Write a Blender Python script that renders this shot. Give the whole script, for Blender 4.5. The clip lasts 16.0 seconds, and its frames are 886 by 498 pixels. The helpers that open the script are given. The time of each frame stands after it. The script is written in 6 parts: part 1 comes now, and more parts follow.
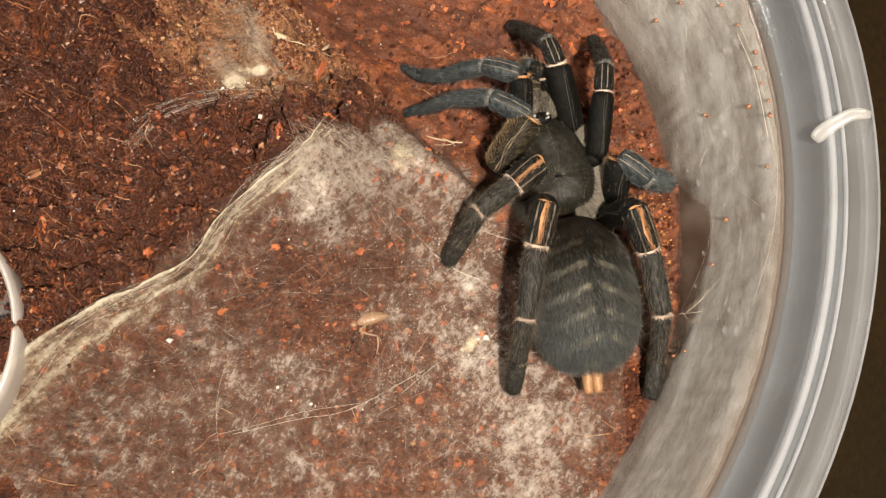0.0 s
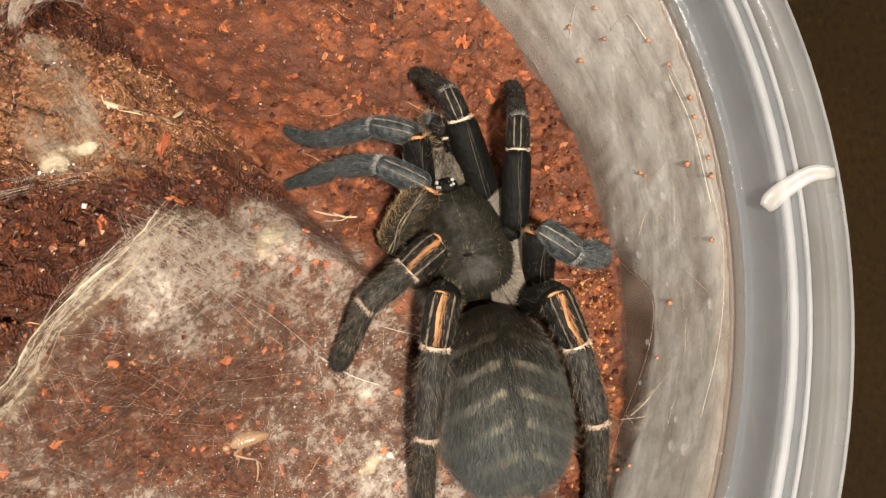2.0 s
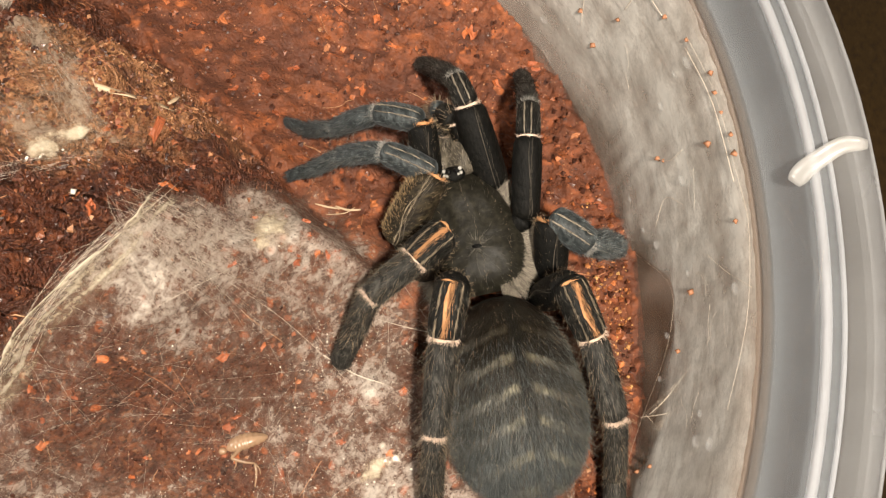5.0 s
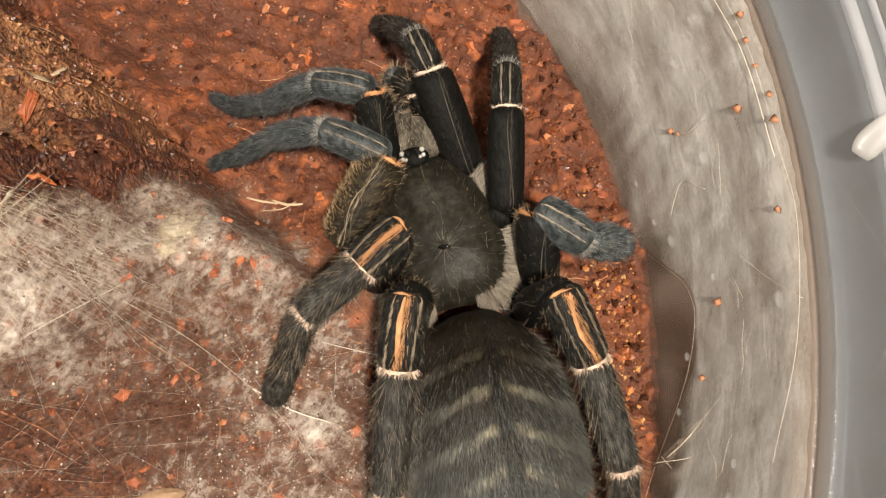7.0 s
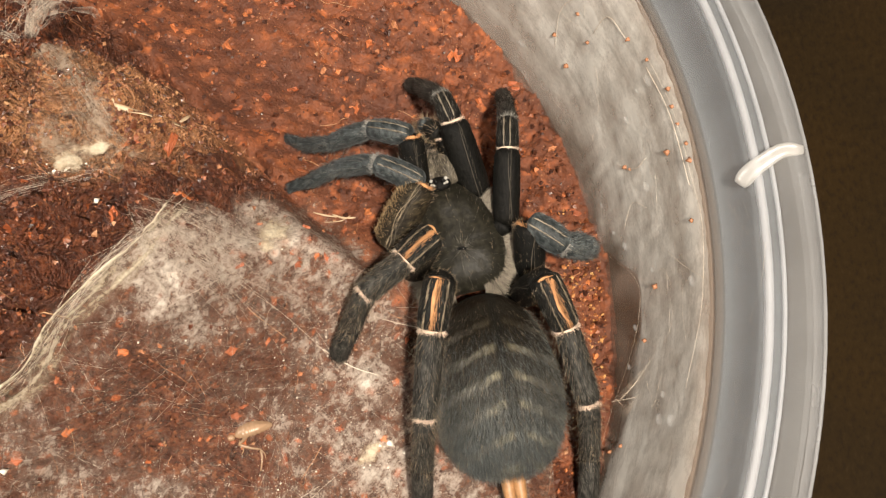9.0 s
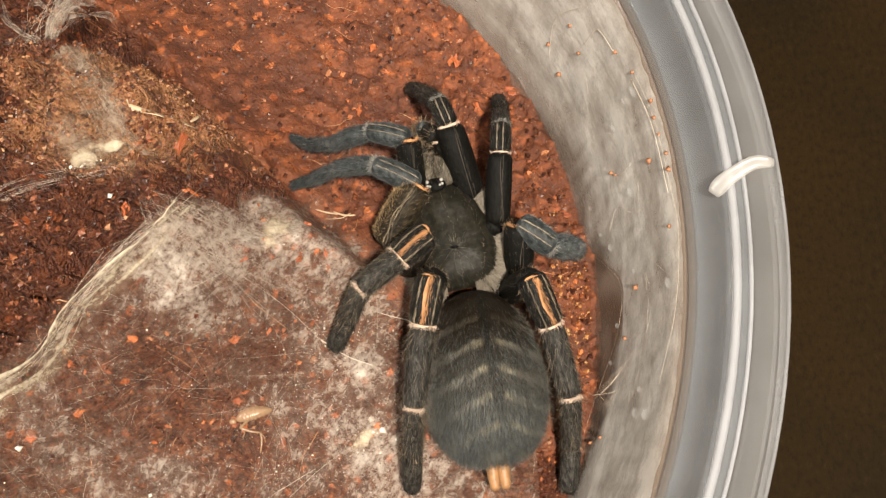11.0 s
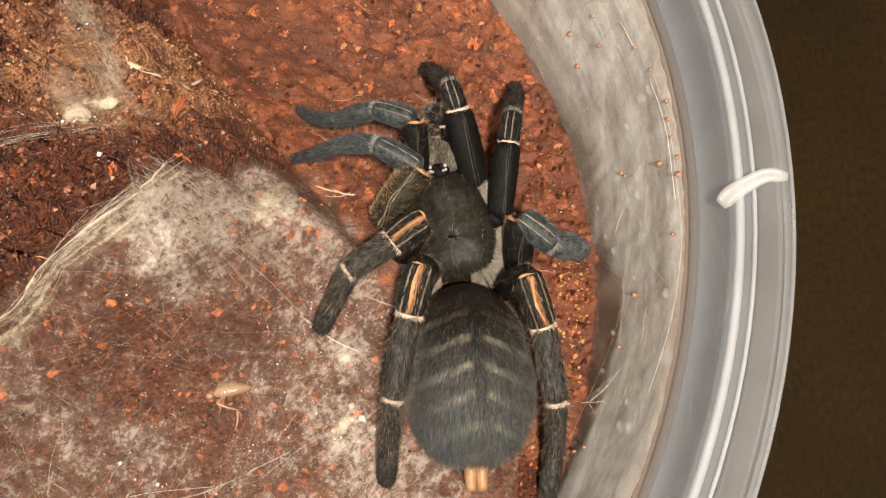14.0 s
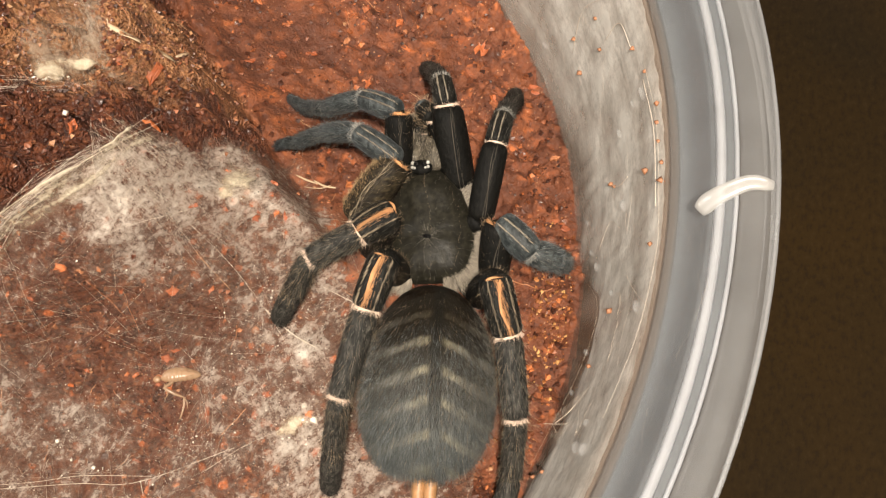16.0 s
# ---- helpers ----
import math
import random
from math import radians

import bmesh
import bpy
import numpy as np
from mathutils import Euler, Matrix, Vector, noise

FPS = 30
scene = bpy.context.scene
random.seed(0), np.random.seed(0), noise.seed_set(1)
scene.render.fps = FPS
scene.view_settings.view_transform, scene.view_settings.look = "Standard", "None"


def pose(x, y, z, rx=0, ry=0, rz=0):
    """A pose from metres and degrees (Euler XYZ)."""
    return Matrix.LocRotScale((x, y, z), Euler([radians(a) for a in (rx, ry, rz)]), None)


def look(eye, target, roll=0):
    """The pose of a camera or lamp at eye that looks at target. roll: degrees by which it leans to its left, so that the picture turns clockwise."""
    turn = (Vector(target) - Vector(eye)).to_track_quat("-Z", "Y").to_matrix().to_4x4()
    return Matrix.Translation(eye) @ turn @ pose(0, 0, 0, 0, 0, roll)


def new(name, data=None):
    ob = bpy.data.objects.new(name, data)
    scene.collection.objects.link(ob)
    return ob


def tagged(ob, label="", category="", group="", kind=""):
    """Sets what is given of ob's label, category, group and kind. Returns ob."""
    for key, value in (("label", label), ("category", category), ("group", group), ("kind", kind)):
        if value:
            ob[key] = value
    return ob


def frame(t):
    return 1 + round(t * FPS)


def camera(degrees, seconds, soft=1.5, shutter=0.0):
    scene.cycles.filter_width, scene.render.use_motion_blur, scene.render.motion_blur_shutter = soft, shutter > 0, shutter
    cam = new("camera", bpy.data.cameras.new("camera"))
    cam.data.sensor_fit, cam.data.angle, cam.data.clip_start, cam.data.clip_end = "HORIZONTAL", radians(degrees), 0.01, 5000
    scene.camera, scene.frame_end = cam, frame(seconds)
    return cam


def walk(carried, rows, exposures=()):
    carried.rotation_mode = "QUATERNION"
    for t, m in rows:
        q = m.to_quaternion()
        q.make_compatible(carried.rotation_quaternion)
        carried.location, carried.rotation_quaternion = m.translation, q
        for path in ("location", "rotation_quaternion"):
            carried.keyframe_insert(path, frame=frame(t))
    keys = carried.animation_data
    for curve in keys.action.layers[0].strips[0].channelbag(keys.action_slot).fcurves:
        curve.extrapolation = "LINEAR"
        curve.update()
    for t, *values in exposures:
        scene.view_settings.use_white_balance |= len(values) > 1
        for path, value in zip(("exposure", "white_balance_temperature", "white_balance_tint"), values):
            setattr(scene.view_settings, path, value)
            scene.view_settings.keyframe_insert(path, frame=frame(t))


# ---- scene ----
cam = camera(48.0, 16.0, soft=1.25)
PATH = [
    (0, 0.04712, -0.03521, 0.17018, 12.83, 7.27, -0.35),
    (0.5, 0.05728, -0.02658, 0.15893, 13.83, 7.61, -1.68),
    (1, 0.05811, -0.02424, 0.14817, 13.75, 7.76, -1.37),
    (1.5, 0.05487, -0.02317, 0.14117, 14.20, 7.61, -1.92),
    (2, 0.05824, -0.02334, 0.14810, 14.13, 8.72, -2.82),
    (2.5, 0.05664, -0.02066, 0.14503, 12.62, 8.65, -3.25),
    (3, 0.05625, -0.02116, 0.14613, 11.61, 8.04, -3.33),
    (3.5, 0.05661, -0.01692, 0.13732, 12.18, 9.04, -3.00),
    (4, 0.05613, -0.01951, 0.13609, 13.77, 8.88, -3.02),
    (6.3, 0.05825, -0.03012, 0.15132, 16.78, 10.36, -3.01),
    (6.5, 0.05527, -0.02140, 0.12530, 16.35, 10.59, -3.12),
    (7, 0.05813, -0.01977, 0.12199, 15.42, 9.89, -4.01),
    (7.5, 0.06031, -0.02488, 0.13698, 16.04, 10.35, -4.02),
    (8, 0.06127, -0.02857, 0.14938, 16.24, 10.09, -3.80),
    (8.5, 0.05935, -0.02901, 0.15138, 16.47, 9.24, -3.59),
    (8.7, 0.05862, -0.03080, 0.15051, 17.34, 8.93, -3.72),
    (11, 0.06174, -0.03243, 0.15626, 17.00, 9.28, -2.33),
    (11.5, 0.05989, -0.03225, 0.15582, 16.90, 9.23, -2.24),
    (12, 0.06031, -0.03191, 0.15685, 16.81, 9.27, -2.25),
    (12.5, 0.05889, -0.03265, 0.15724, 16.80, 9.27, -2.22),
    (13, 0.05993, -0.03314, 0.16230, 16.87, 9.22, -2.12),
    (13.5, 0.05978, -0.03249, 0.16199, 17.30, 9.25, -1.89),
    (14, 0.06518, -0.03056, 0.15183, 16.89, 9.67, 2.95),
    (14.5, 0.07611, -0.03473, 0.14405, 22.08, 12.28, 8.82),
    (15, 0.07778, -0.04091, 0.14297, 25.08, 12.66, 10.43),
    (15.5, 0.07452, -0.03960, 0.14287, 24.64, 11.79, 10.00),
    (16, 0.07307, -0.03376, 0.14231, 21.43, 11.02, 9.17),
]
walk(cam, [(t, pose(x, y, z, rx, ry, rz)) for t, x, y, z, rx, ry, rz in PATH],
     [(0, -0.07), (1, 0.0), (2, 0.05), (2.5, 0.20), (3, 0.07), (4, 0.08), (6.5, 0.0), (8, 0.02), (8.5, 0.05), (12.5, 0.05), (14, 0.05), (14.5, 0.13), (15, 0.08), (15.5, 0.07), (16, 0.07)])

# ---- world and lamps ----
world = bpy.data.worlds.new("room_air")
scene.world = world
world.use_nodes = True
world.node_tree.nodes["Background"].inputs[0].default_value = (1.0, 0.93, 0.84, 1)
world.node_tree.nodes["Background"].inputs[1].default_value = 0.012


def area_lamp(name, eye, target, size, watts, colour):
    lamp = bpy.data.lights.new(name, "AREA")
    lamp.shape, lamp.size, lamp.energy, lamp.color = "DISK", size, watts, colour
    ob = new(name, lamp)
    ob.matrix_world = look(eye, target)
    return ob


# Stands for a torch beside the camera, set farther back on its line.
area_lamp("torch_light", (0.128, -0.10, 0.34), (0.04, 0.0, 0.045), 0.022, 2.95, (1.0, 0.895, 0.76))
# Added fill from the left; brightens the tub wall that faces it.
area_lamp("left_fill_light", (-0.90, 0.12, 1.02), (0.0, 0.0, 0.0), 0.40, 13.5, (1.0, 0.93, 0.85))

# ---- materials ----


class Graph:
    """A node material under construction."""

    def __init__(self, name):
        self.mat = bpy.data.materials.new(name)
        self.mat.use_nodes = True
        self.tree = self.mat.node_tree
        self.bsdf = self.tree.nodes["Principled BSDF"]
        self.out = self.tree.nodes["Material Output"]

    def node(self, kind):
        return self.tree.nodes.new(kind)

    def put(self, socket, value):
        if isinstance(value, bpy.types.NodeSocket):
            self.tree.links.new(value, socket)
        elif isinstance(value, (tuple, list)) and len(value) == 3 and socket.type == "RGBA":
            socket.default_value = (*value, 1)
        else:
            socket.default_value = value

    def coords(self, scale=(1000, 1000, 1000), turn=0):
        """The object's own coordinates, in millimetres by default, turned about z and then scaled."""
        t, r, m = self.node("ShaderNodeTexCoord"), self.node("ShaderNodeMapping"), self.node("ShaderNodeMapping")
        self.put(r.inputs["Vector"], t.outputs["Object"])
        self.put(r.inputs["Rotation"], Vector((0, 0, radians(turn))))
        self.put(m.inputs["Vector"], r.outputs[0])
        self.put(m.inputs["Scale"], Vector(scale))
        return m.outputs[0]

    def noise(self, vector, scale, detail=4, rough=0.6, warp=0.0):
        n = self.node("ShaderNodeTexNoise")
        self.put(n.inputs["Vector"], vector)
        for key, value in (("Scale", scale), ("Detail", detail), ("Roughness", rough), ("Distortion", warp)):
            self.put(n.inputs[key], value)
        return n.outputs["Fac"]

    def cells(self, vector, scale):
        n = self.node("ShaderNodeTexVoronoi")
        self.put(n.inputs["Vector"], vector)
        self.put(n.inputs["Scale"], scale)
        return n.outputs

    def warp(self, vector, scale, amount):
        """Coordinates pushed about by noise, so that cells lose their straight sides."""
        n, a, m = self.node("ShaderNodeTexNoise"), self.node("ShaderNodeVectorMath"), self.node("ShaderNodeVectorMath")
        self.put(n.inputs["Vector"], vector)
        self.put(n.inputs["Scale"], scale)
        a.operation, m.operation = "SUBTRACT", "MULTIPLY_ADD"
        self.put(a.inputs[0], n.outputs["Color"]), self.put(a.inputs[1], Vector((0.5, 0.5, 0.5)))
        self.put(m.inputs[0], a.outputs[0]), self.put(m.inputs[1], Vector((amount * 2, amount * 2, amount * 2))), self.put(m.inputs[2], vector)
        return m.outputs[0]

    def ramp(self, fac, stops):
        n = self.node("ShaderNodeValToRGB")
        self.put(n.inputs[0], fac)
        el = n.color_ramp.elements
        while len(el) < len(stops):
            el.new(0.5)
        for e, (p, c) in zip(el, stops):
            e.position = p
            e.color = (*c, 1) if isinstance(c, tuple) else (c, c, c, 1)
        return n.outputs[0]

    def mix(self, fac, a, b, blend="MIX"):
        n = self.node("ShaderNodeMix")
        n.data_type, n.blend_type = "RGBA", blend
        self.put(n.inputs[0], fac), self.put(n.inputs[6], a), self.put(n.inputs[7], b)
        return n.outputs[2]

    def math(self, op, a, b=0.0, c=0.0):
        n = self.node("ShaderNodeMath")
        n.operation = op
        self.put(n.inputs[0], a), self.put(n.inputs[1], b), self.put(n.inputs[2], c)
        return n.outputs[0]

    def bump(self, height, strength, distance=0.0003):
        n = self.node("ShaderNodeBump")
        self.put(n.inputs["Height"], height), self.put(n.inputs["Strength"], strength), self.put(n.inputs["Distance"], distance)
        self.put(self.bsdf.inputs["Normal"], n.outputs[0])
        return n.outputs[0]

    def set(self, **values):
        for key, value in values.items():
            self.put(self.bsdf.inputs[key.replace("_", " ")], value)
        return self.mat

    def veil(self, cover, colour=(0.8, 0.8, 0.8), glow=0.5):
        """Lets what lies behind show through where cover is low; the rest also passes light on, as thin silk and milky plastic do."""
        clear, m = self.node("ShaderNodeBsdfTransparent"), self.node("ShaderNodeMixShader")
        thin, both = self.node("ShaderNodeBsdfTranslucent"), self.node("ShaderNodeMixShader")
        self.put(thin.inputs[0], colour)
        self.put(both.inputs[0], glow)
        self.put(both.inputs[1], self.bsdf.outputs[0]), self.put(both.inputs[2], thin.outputs[0])
        self.put(m.inputs[0], cover)
        self.put(m.inputs[1], clear.outputs[0]), self.put(m.inputs[2], both.outputs[0])
        self.put(self.out.inputs[0], m.outputs[0])


def soil_material():
    """Coir: soft clumps on the lower ground, fine moist grain on the heap, a dry tan crust on the mound."""
    g = Graph("coir_soil")
    plain = g.coords()
    v = g.warp(plain, 0.5, 0.7)
    sep = g.node("ShaderNodeSeparateXYZ")
    g.put(sep.inputs[0], plain)
    x, y = sep.outputs[0], sep.outputs[1]
    big, mid, fine = g.noise(plain, 0.09, 4, 0.6), g.noise(v, 0.45, 5, 0.7), g.noise(plain, 2.6, 4, 0.75)
    soft = g.noise(v, 0.17, 5, 0.62)
    lumps, grain, flecks = g.cells(g.warp(plain, 0.35, 2.4), 0.55), g.cells(v, 1.9), g.cells(v, 0.75)
    fall = g.math("ADD", g.math("MULTIPLY_ADD", x, 0.74, -21.64), g.math("MULTIPLY", y, 0.67))
    low = g.ramp(g.math("MULTIPLY_ADD", g.math("ADD", fall, g.math("MULTIPLY", mid, 4.0)), 0.1, 0.0), [(0.62, 0.0), (0.85, 1.0)])
    # lower ground
    a = g.ramp(g.math("ADD", g.math("MULTIPLY", soft, 0.6), g.math("MULTIPLY", mid, 0.4)), [(0.36, (0.040, 0.013, 0.006)), (0.47, (0.10, 0.030, 0.012)), (0.56, (0.16, 0.049, 0.018)), (0.68, (0.28, 0.088, 0.032))])
    tone = g.ramp(lumps["Color"], [(0.15, (0.05, 0.014, 0.007)), (0.40, (0.15, 0.042, 0.015)), (0.62, (0.26, 0.072, 0.024)), (0.80, (0.44, 0.125, 0.036))])
    a = g.mix(g.ramp(lumps["Distance"], [(0.18, 0.95), (0.5, 0.15)]), a, tone)
    # heap
    c = g.ramp(mid, [(0.34, (0.014, 0.005, 0.003)), (0.46, (0.050, 0.014, 0.007)), (0.58, (0.125, 0.036, 0.014)), (0.74, (0.30, 0.095, 0.037))])
    c = g.mix(0.45, c, g.ramp(grain["Color"], [(0.15, (0.025, 0.007, 0.004)), (0.5, (0.10, 0.028, 0.012)), (0.75, (0.22, 0.066, 0.024)), (0.97, (0.46, 0.19, 0.08))]))
    pick = g.math("MULTIPLY", g.ramp(flecks["Distance"], [(0.25, 1.0), (0.42, 0.0)]), g.ramp(flecks["Color"], [(0.74, 0.0), (0.78, 1.0)]))
    c = g.mix(pick, c, g.ramp(flecks["Color"], [(0.76, (0.48, 0.12, 0.03)), (0.9, (0.34, 0.085, 0.026)), (1.0, (0.52, 0.26, 0.12))]))
    base = g.mix(low, c, a)
    # pale specks: the moist grains' glints painted into the colour
    specks = g.cells(plain, 2.9)
    glint = g.math("MULTIPLY", g.ramp(specks["Distance"], [(0.18, 1.0), (0.34, 0.0)]), g.ramp(specks["Color"], [(0.76, 0.0), (0.80, 0.8)]))
    base = g.mix(glint, base, g.ramp(specks["Color"], [(0.8, (0.55, 0.30, 0.16)), (0.95, (0.50, 0.16, 0.05))]))
    base = g.mix(g.ramp(big, [(0.38, 0.0), (0.62, 0.7)]), base, (0.06, 0.019, 0.009))
    base = g.mix(g.math("MULTIPLY", g.ramp(fine, [(0.33, 0.8), (0.47, 0.0)]), g.math("MULTIPLY_ADD", low, -0.75, 1.0)), base, (0.022, 0.007, 0.004))
    dx, dy = g.math("MULTIPLY_ADD", x, 1 / 14, -0.75), g.math("MULTIPLY_ADD", y, 1 / 10, -1.75)
    away = g.math("SQRT", g.math("ADD", g.math("MULTIPLY", dx, dx), g.math("MULTIPLY", dy, dy)))
    dry = g.ramp(g.math("ADD", away, g.math("MULTIPLY", g.math("SUBTRACT", big, 0.5), 1.4)), [(0.5, 0.85), (1.0, 0.0)])
    dry = g.math("MULTIPLY", g.math("MULTIPLY", dry, g.math("SUBTRACT", 1.0, low)), g.ramp(mid, [(0.37, 0.1), (0.52, 1.0)]))
    base = g.mix(dry, base, g.ramp(fine, [(0.35, (0.19, 0.075, 0.028)), (0.6, (0.52, 0.26, 0.12))]))
    relief = g.math("ADD", g.math("MULTIPLY", mid, 0.9), g.math("ADD", g.math("MULTIPLY", fine, 0.4), g.math("MULTIPLY", g.ramp(grain["Distance"], [(0.0, 1.0), (0.6, 0.0)]), 0.3)))
    g.bump(relief, g.math("MULTIPLY_ADD", low, -0.55, 1.0), 0.0012)
    return g.set(Base_Color=base, Roughness=g.math("ADD", g.ramp(fine, [(0.4, 0.26), (0.6, 0.6)]), g.math("MULTIPLY", low, 0.3)), Specular_IOR_Level=0.4)


def crumb_material(name, stops):
    g = Graph(name)
    v = g.coords()
    geo, fine = g.node("ShaderNodeNewGeometry"), g.noise(v, 1.8, 3)
    base = g.ramp(geo.outputs["Random Per Island"], stops)
    base = g.mix(g.ramp(fine, [(0.35, 0.6), (0.6, 0.0)]), base, (0.03, 0.01, 0.005))
    g.bump(fine, 0.6)
    return g.set(Base_Color=base, Roughness=g.ramp(fine, [(0.4, 0.25), (0.6, 0.7)]))


def chip_material():
    g = Graph("bark_chip_wood")
    v, info = g.coords(), g.node("ShaderNodeObjectInfo")
    grain = g.noise(g.coords((1000, 5000, 1000)), 1.0, 4)
    tone = g.ramp(info.outputs["Random"], [(0.0, (0.22, 0.055, 0.018)), (0.45, (0.34, 0.085, 0.026)), (0.8, (0.46, 0.13, 0.036)), (1.0, (0.36, 0.17, 0.08))])
    base = g.mix(g.ramp(grain, [(0.35, 0.55), (0.6, 0.0)]), tone, (0.14, 0.035, 0.012))
    g.bump(grain, 0.6)
    return g.set(Base_Color=base, Roughness=0.55)


def silk_material(name, colour, streak, low, high, turn=0.0, glow=0.35):
    """Spun silk: a streaky veil. The share that it covers is the mesh's own 'cover' times the noise."""
    g = Graph(name)
    v = g.coords(streak, turn)
    a, b, c = g.noise(v, 1.0, 6, 0.7, 0.4), g.noise(g.coords(), 0.22, 5, 0.7), g.noise(g.coords(), 2.4, 4, 0.8)
    own = g.node("ShaderNodeAttribute")
    own.attribute_name = "cover"
    n = g.math("ADD", g.math("MULTIPLY", a, 0.55), g.math("ADD", g.math("MULTIPLY", b, 0.35), g.math("MULTIPLY", c, 0.2)))
    share = g.math("MINIMUM", g.math("MULTIPLY", g.ramp(n, [(0.46, low), (0.66, high)]), own.outputs["Fac"]), 0.96)
    g.veil(share, colour, glow)
    g.bump(a, 0.5)
    tone = g.mix(g.ramp(b, [(0.35, 0.0), (0.65, 1.0)]), colour, tuple(min(1, q * 0.72) for q in colour))
    return g.set(Base_Color=tone, Roughness=0.42, Specular_IOR_Level=0.5)


def flecked_silk(name, pale, dull, streak, turn=0.0, haze=0.14, top=0.9, warp=0.6, glow=0.35, contrast=1.0, closed=0.0, fine=0.33):
    """Silk felted unevenly: where the mesh's 'cover' is low only flecks and shreds hold, where it is high a closed sheet."""
    g = Graph(name)
    a = g.noise(g.coords(streak, turn), 1.0, 6, 0.72, warp)
    b, c, d = g.noise(g.coords(), 0.25, 5, 0.7, 0.8), g.noise(g.coords(), 1.5, 5, 0.75, 0.6), g.noise(g.coords(), 0.8, 4, 0.75, 0.5)
    own = g.node("ShaderNodeAttribute")
    own.attribute_name = "cover"
    n = g.math("ADD", g.math("ADD", g.math("MULTIPLY", a, 0.3), g.math("MULTIPLY", b, 0.48 - fine)), g.math("ADD", g.math("MULTIPLY", c, fine), g.math("MULTIPLY", d, 0.22)))
    n = g.math("ADD", g.math("MULTIPLY_ADD", n, contrast, 0.5 - 0.5 * contrast), g.math("MULTIPLY", own.outputs["Fac"], 0.36))
    film = g.math("MULTIPLY", g.math("MULTIPLY", own.outputs["Fac"], haze), g.ramp(g.math("MULTIPLY_ADD", g.math("ADD", b, g.math("ADD", d, c)), 1 / 3, 0.0), [(0.42, 0.25), (0.56, 1.2)]))
    share = g.math("MAXIMUM", g.ramp(n, [(0.58, 0.0), (0.72, top * 0.5), (0.92, top)]), film)
    share = g.math("MAXIMUM", share, g.ramp(g.math("ADD", g.math("MULTIPLY_ADD", b, 0.8, g.math("MULTIPLY", d, 0.25)), g.math("MULTIPLY_ADD", own.outputs["Fac"], 0.8, -0.52)), [(0.3, 0.0), (0.75, closed)]))
    edge = g.ramp(own.outputs["Fac"], [(0.0, 0.0), (0.06, 1.0)])
    g.veil(g.math("MULTIPLY", share, edge), pale, glow)
    g.bump(g.math("ADD", g.math("ADD", a, c), d), 0.8, 0.00055)
    tone = g.mix(g.ramp(n, [(0.62, 0.0), (0.95, 1.0)]), dull, pale)
    return g.set(Base_Color=tone, Roughness=g.ramp(c, [(0.4, 0.14), (0.6, 0.45)]), Specular_IOR_Level=0.7)


def thread_material():
    g = Graph("silk_thread")
    return g.set(Base_Color=g.mix(g.noise(g.coords(), 0.6), (0.62, 0.55, 0.46), (0.38, 0.30, 0.23)), Roughness=0.4)


def plastic_material(name, colour, share, rough, glow=0.5):
    """Milky clear plastic: a veil under a smooth surface that mirrors lamps and room."""
    g = Graph(name)
    v = g.coords()
    haze = g.noise(g.coords((300, 300, 60)), 0.6, 4)
    g.veil(g.math("ADD", share, g.math("MULTIPLY", g.math("SUBTRACT", haze, 0.5), share * 0.6)), colour, glow)
    g.bump(g.noise(v, 0.12, 2), 0.12, 0.001)
    body = g.out.inputs[0].links[0].from_socket
    edge, gloss, both = g.node("ShaderNodeLayerWeight"), g.node("ShaderNodeBsdfGlossy"), g.node("ShaderNodeMixShader")
    shine = g.math("MULTIPLY_ADD", g.math("POWER", edge.outputs["Facing"], 3.0), 0.12, 0.035)
    g.put(gloss.inputs["Roughness"], rough)
    g.put(both.inputs[0], shine), g.put(both.inputs[1], body), g.put(both.inputs[2], gloss.outputs[0])
    g.put(g.out.inputs[0], both.outputs[0])
    return g.set(Base_Color=colour, Roughness=0.4, Specular_IOR_Level=0.0)


def table_material():
    g = Graph("dark_table_wood")
    v = g.coords((1000, 600, 1000))
    big, fine = g.noise(g.coords(), 0.012, 3), g.noise(v, 1.3, 5, 0.7)
    base = g.mix(g.ramp(big, [(0.35, 0.0), (0.65, 1.0)]), (0.022, 0.012, 0.0035), (0.013, 0.0085, 0.004))
    base = g.mix(g.ramp(fine, [(0.38, 0.5), (0.5, 0.0)]), base, (0.008, 0.005, 0.003))
    base = g.mix(g.ramp(fine, [(0.55, 0.0), (0.7, 0.3)]), base, (0.036, 0.023, 0.011))
    g.bump(fine, 0.25)
    return g.set(Base_Color=base, Roughness=0.8, Specular_IOR_Level=0.05)


def hair_shell(name, dark, pale, streak=(2600, 700, 2600), rough=0.55, sheen=0.25, spec=0.1, relief=0.7):
    """The spider's cuticle under short lying hair."""
    g = Graph(name)
    n, m = g.noise(g.coords(streak), 1.0, 4, 0.7), g.noise(g.coords(), 0.45, 3)
    base = g.mix(g.ramp(n, [(0.42, 0.0), (0.68, 0.8)]), dark, pale)
    base = g.mix(g.ramp(m, [(0.35, 0.5), (0.6, 0.0)]), base, dark)
    g.bump(n, relief, 0.0002)
    return g.set(Base_Color=base, Roughness=rough, Sheen_Weight=sheen, Sheen_Roughness=0.4, Sheen_Tint=(0.75, 0.85, 0.95), Specular_IOR_Level=spec)


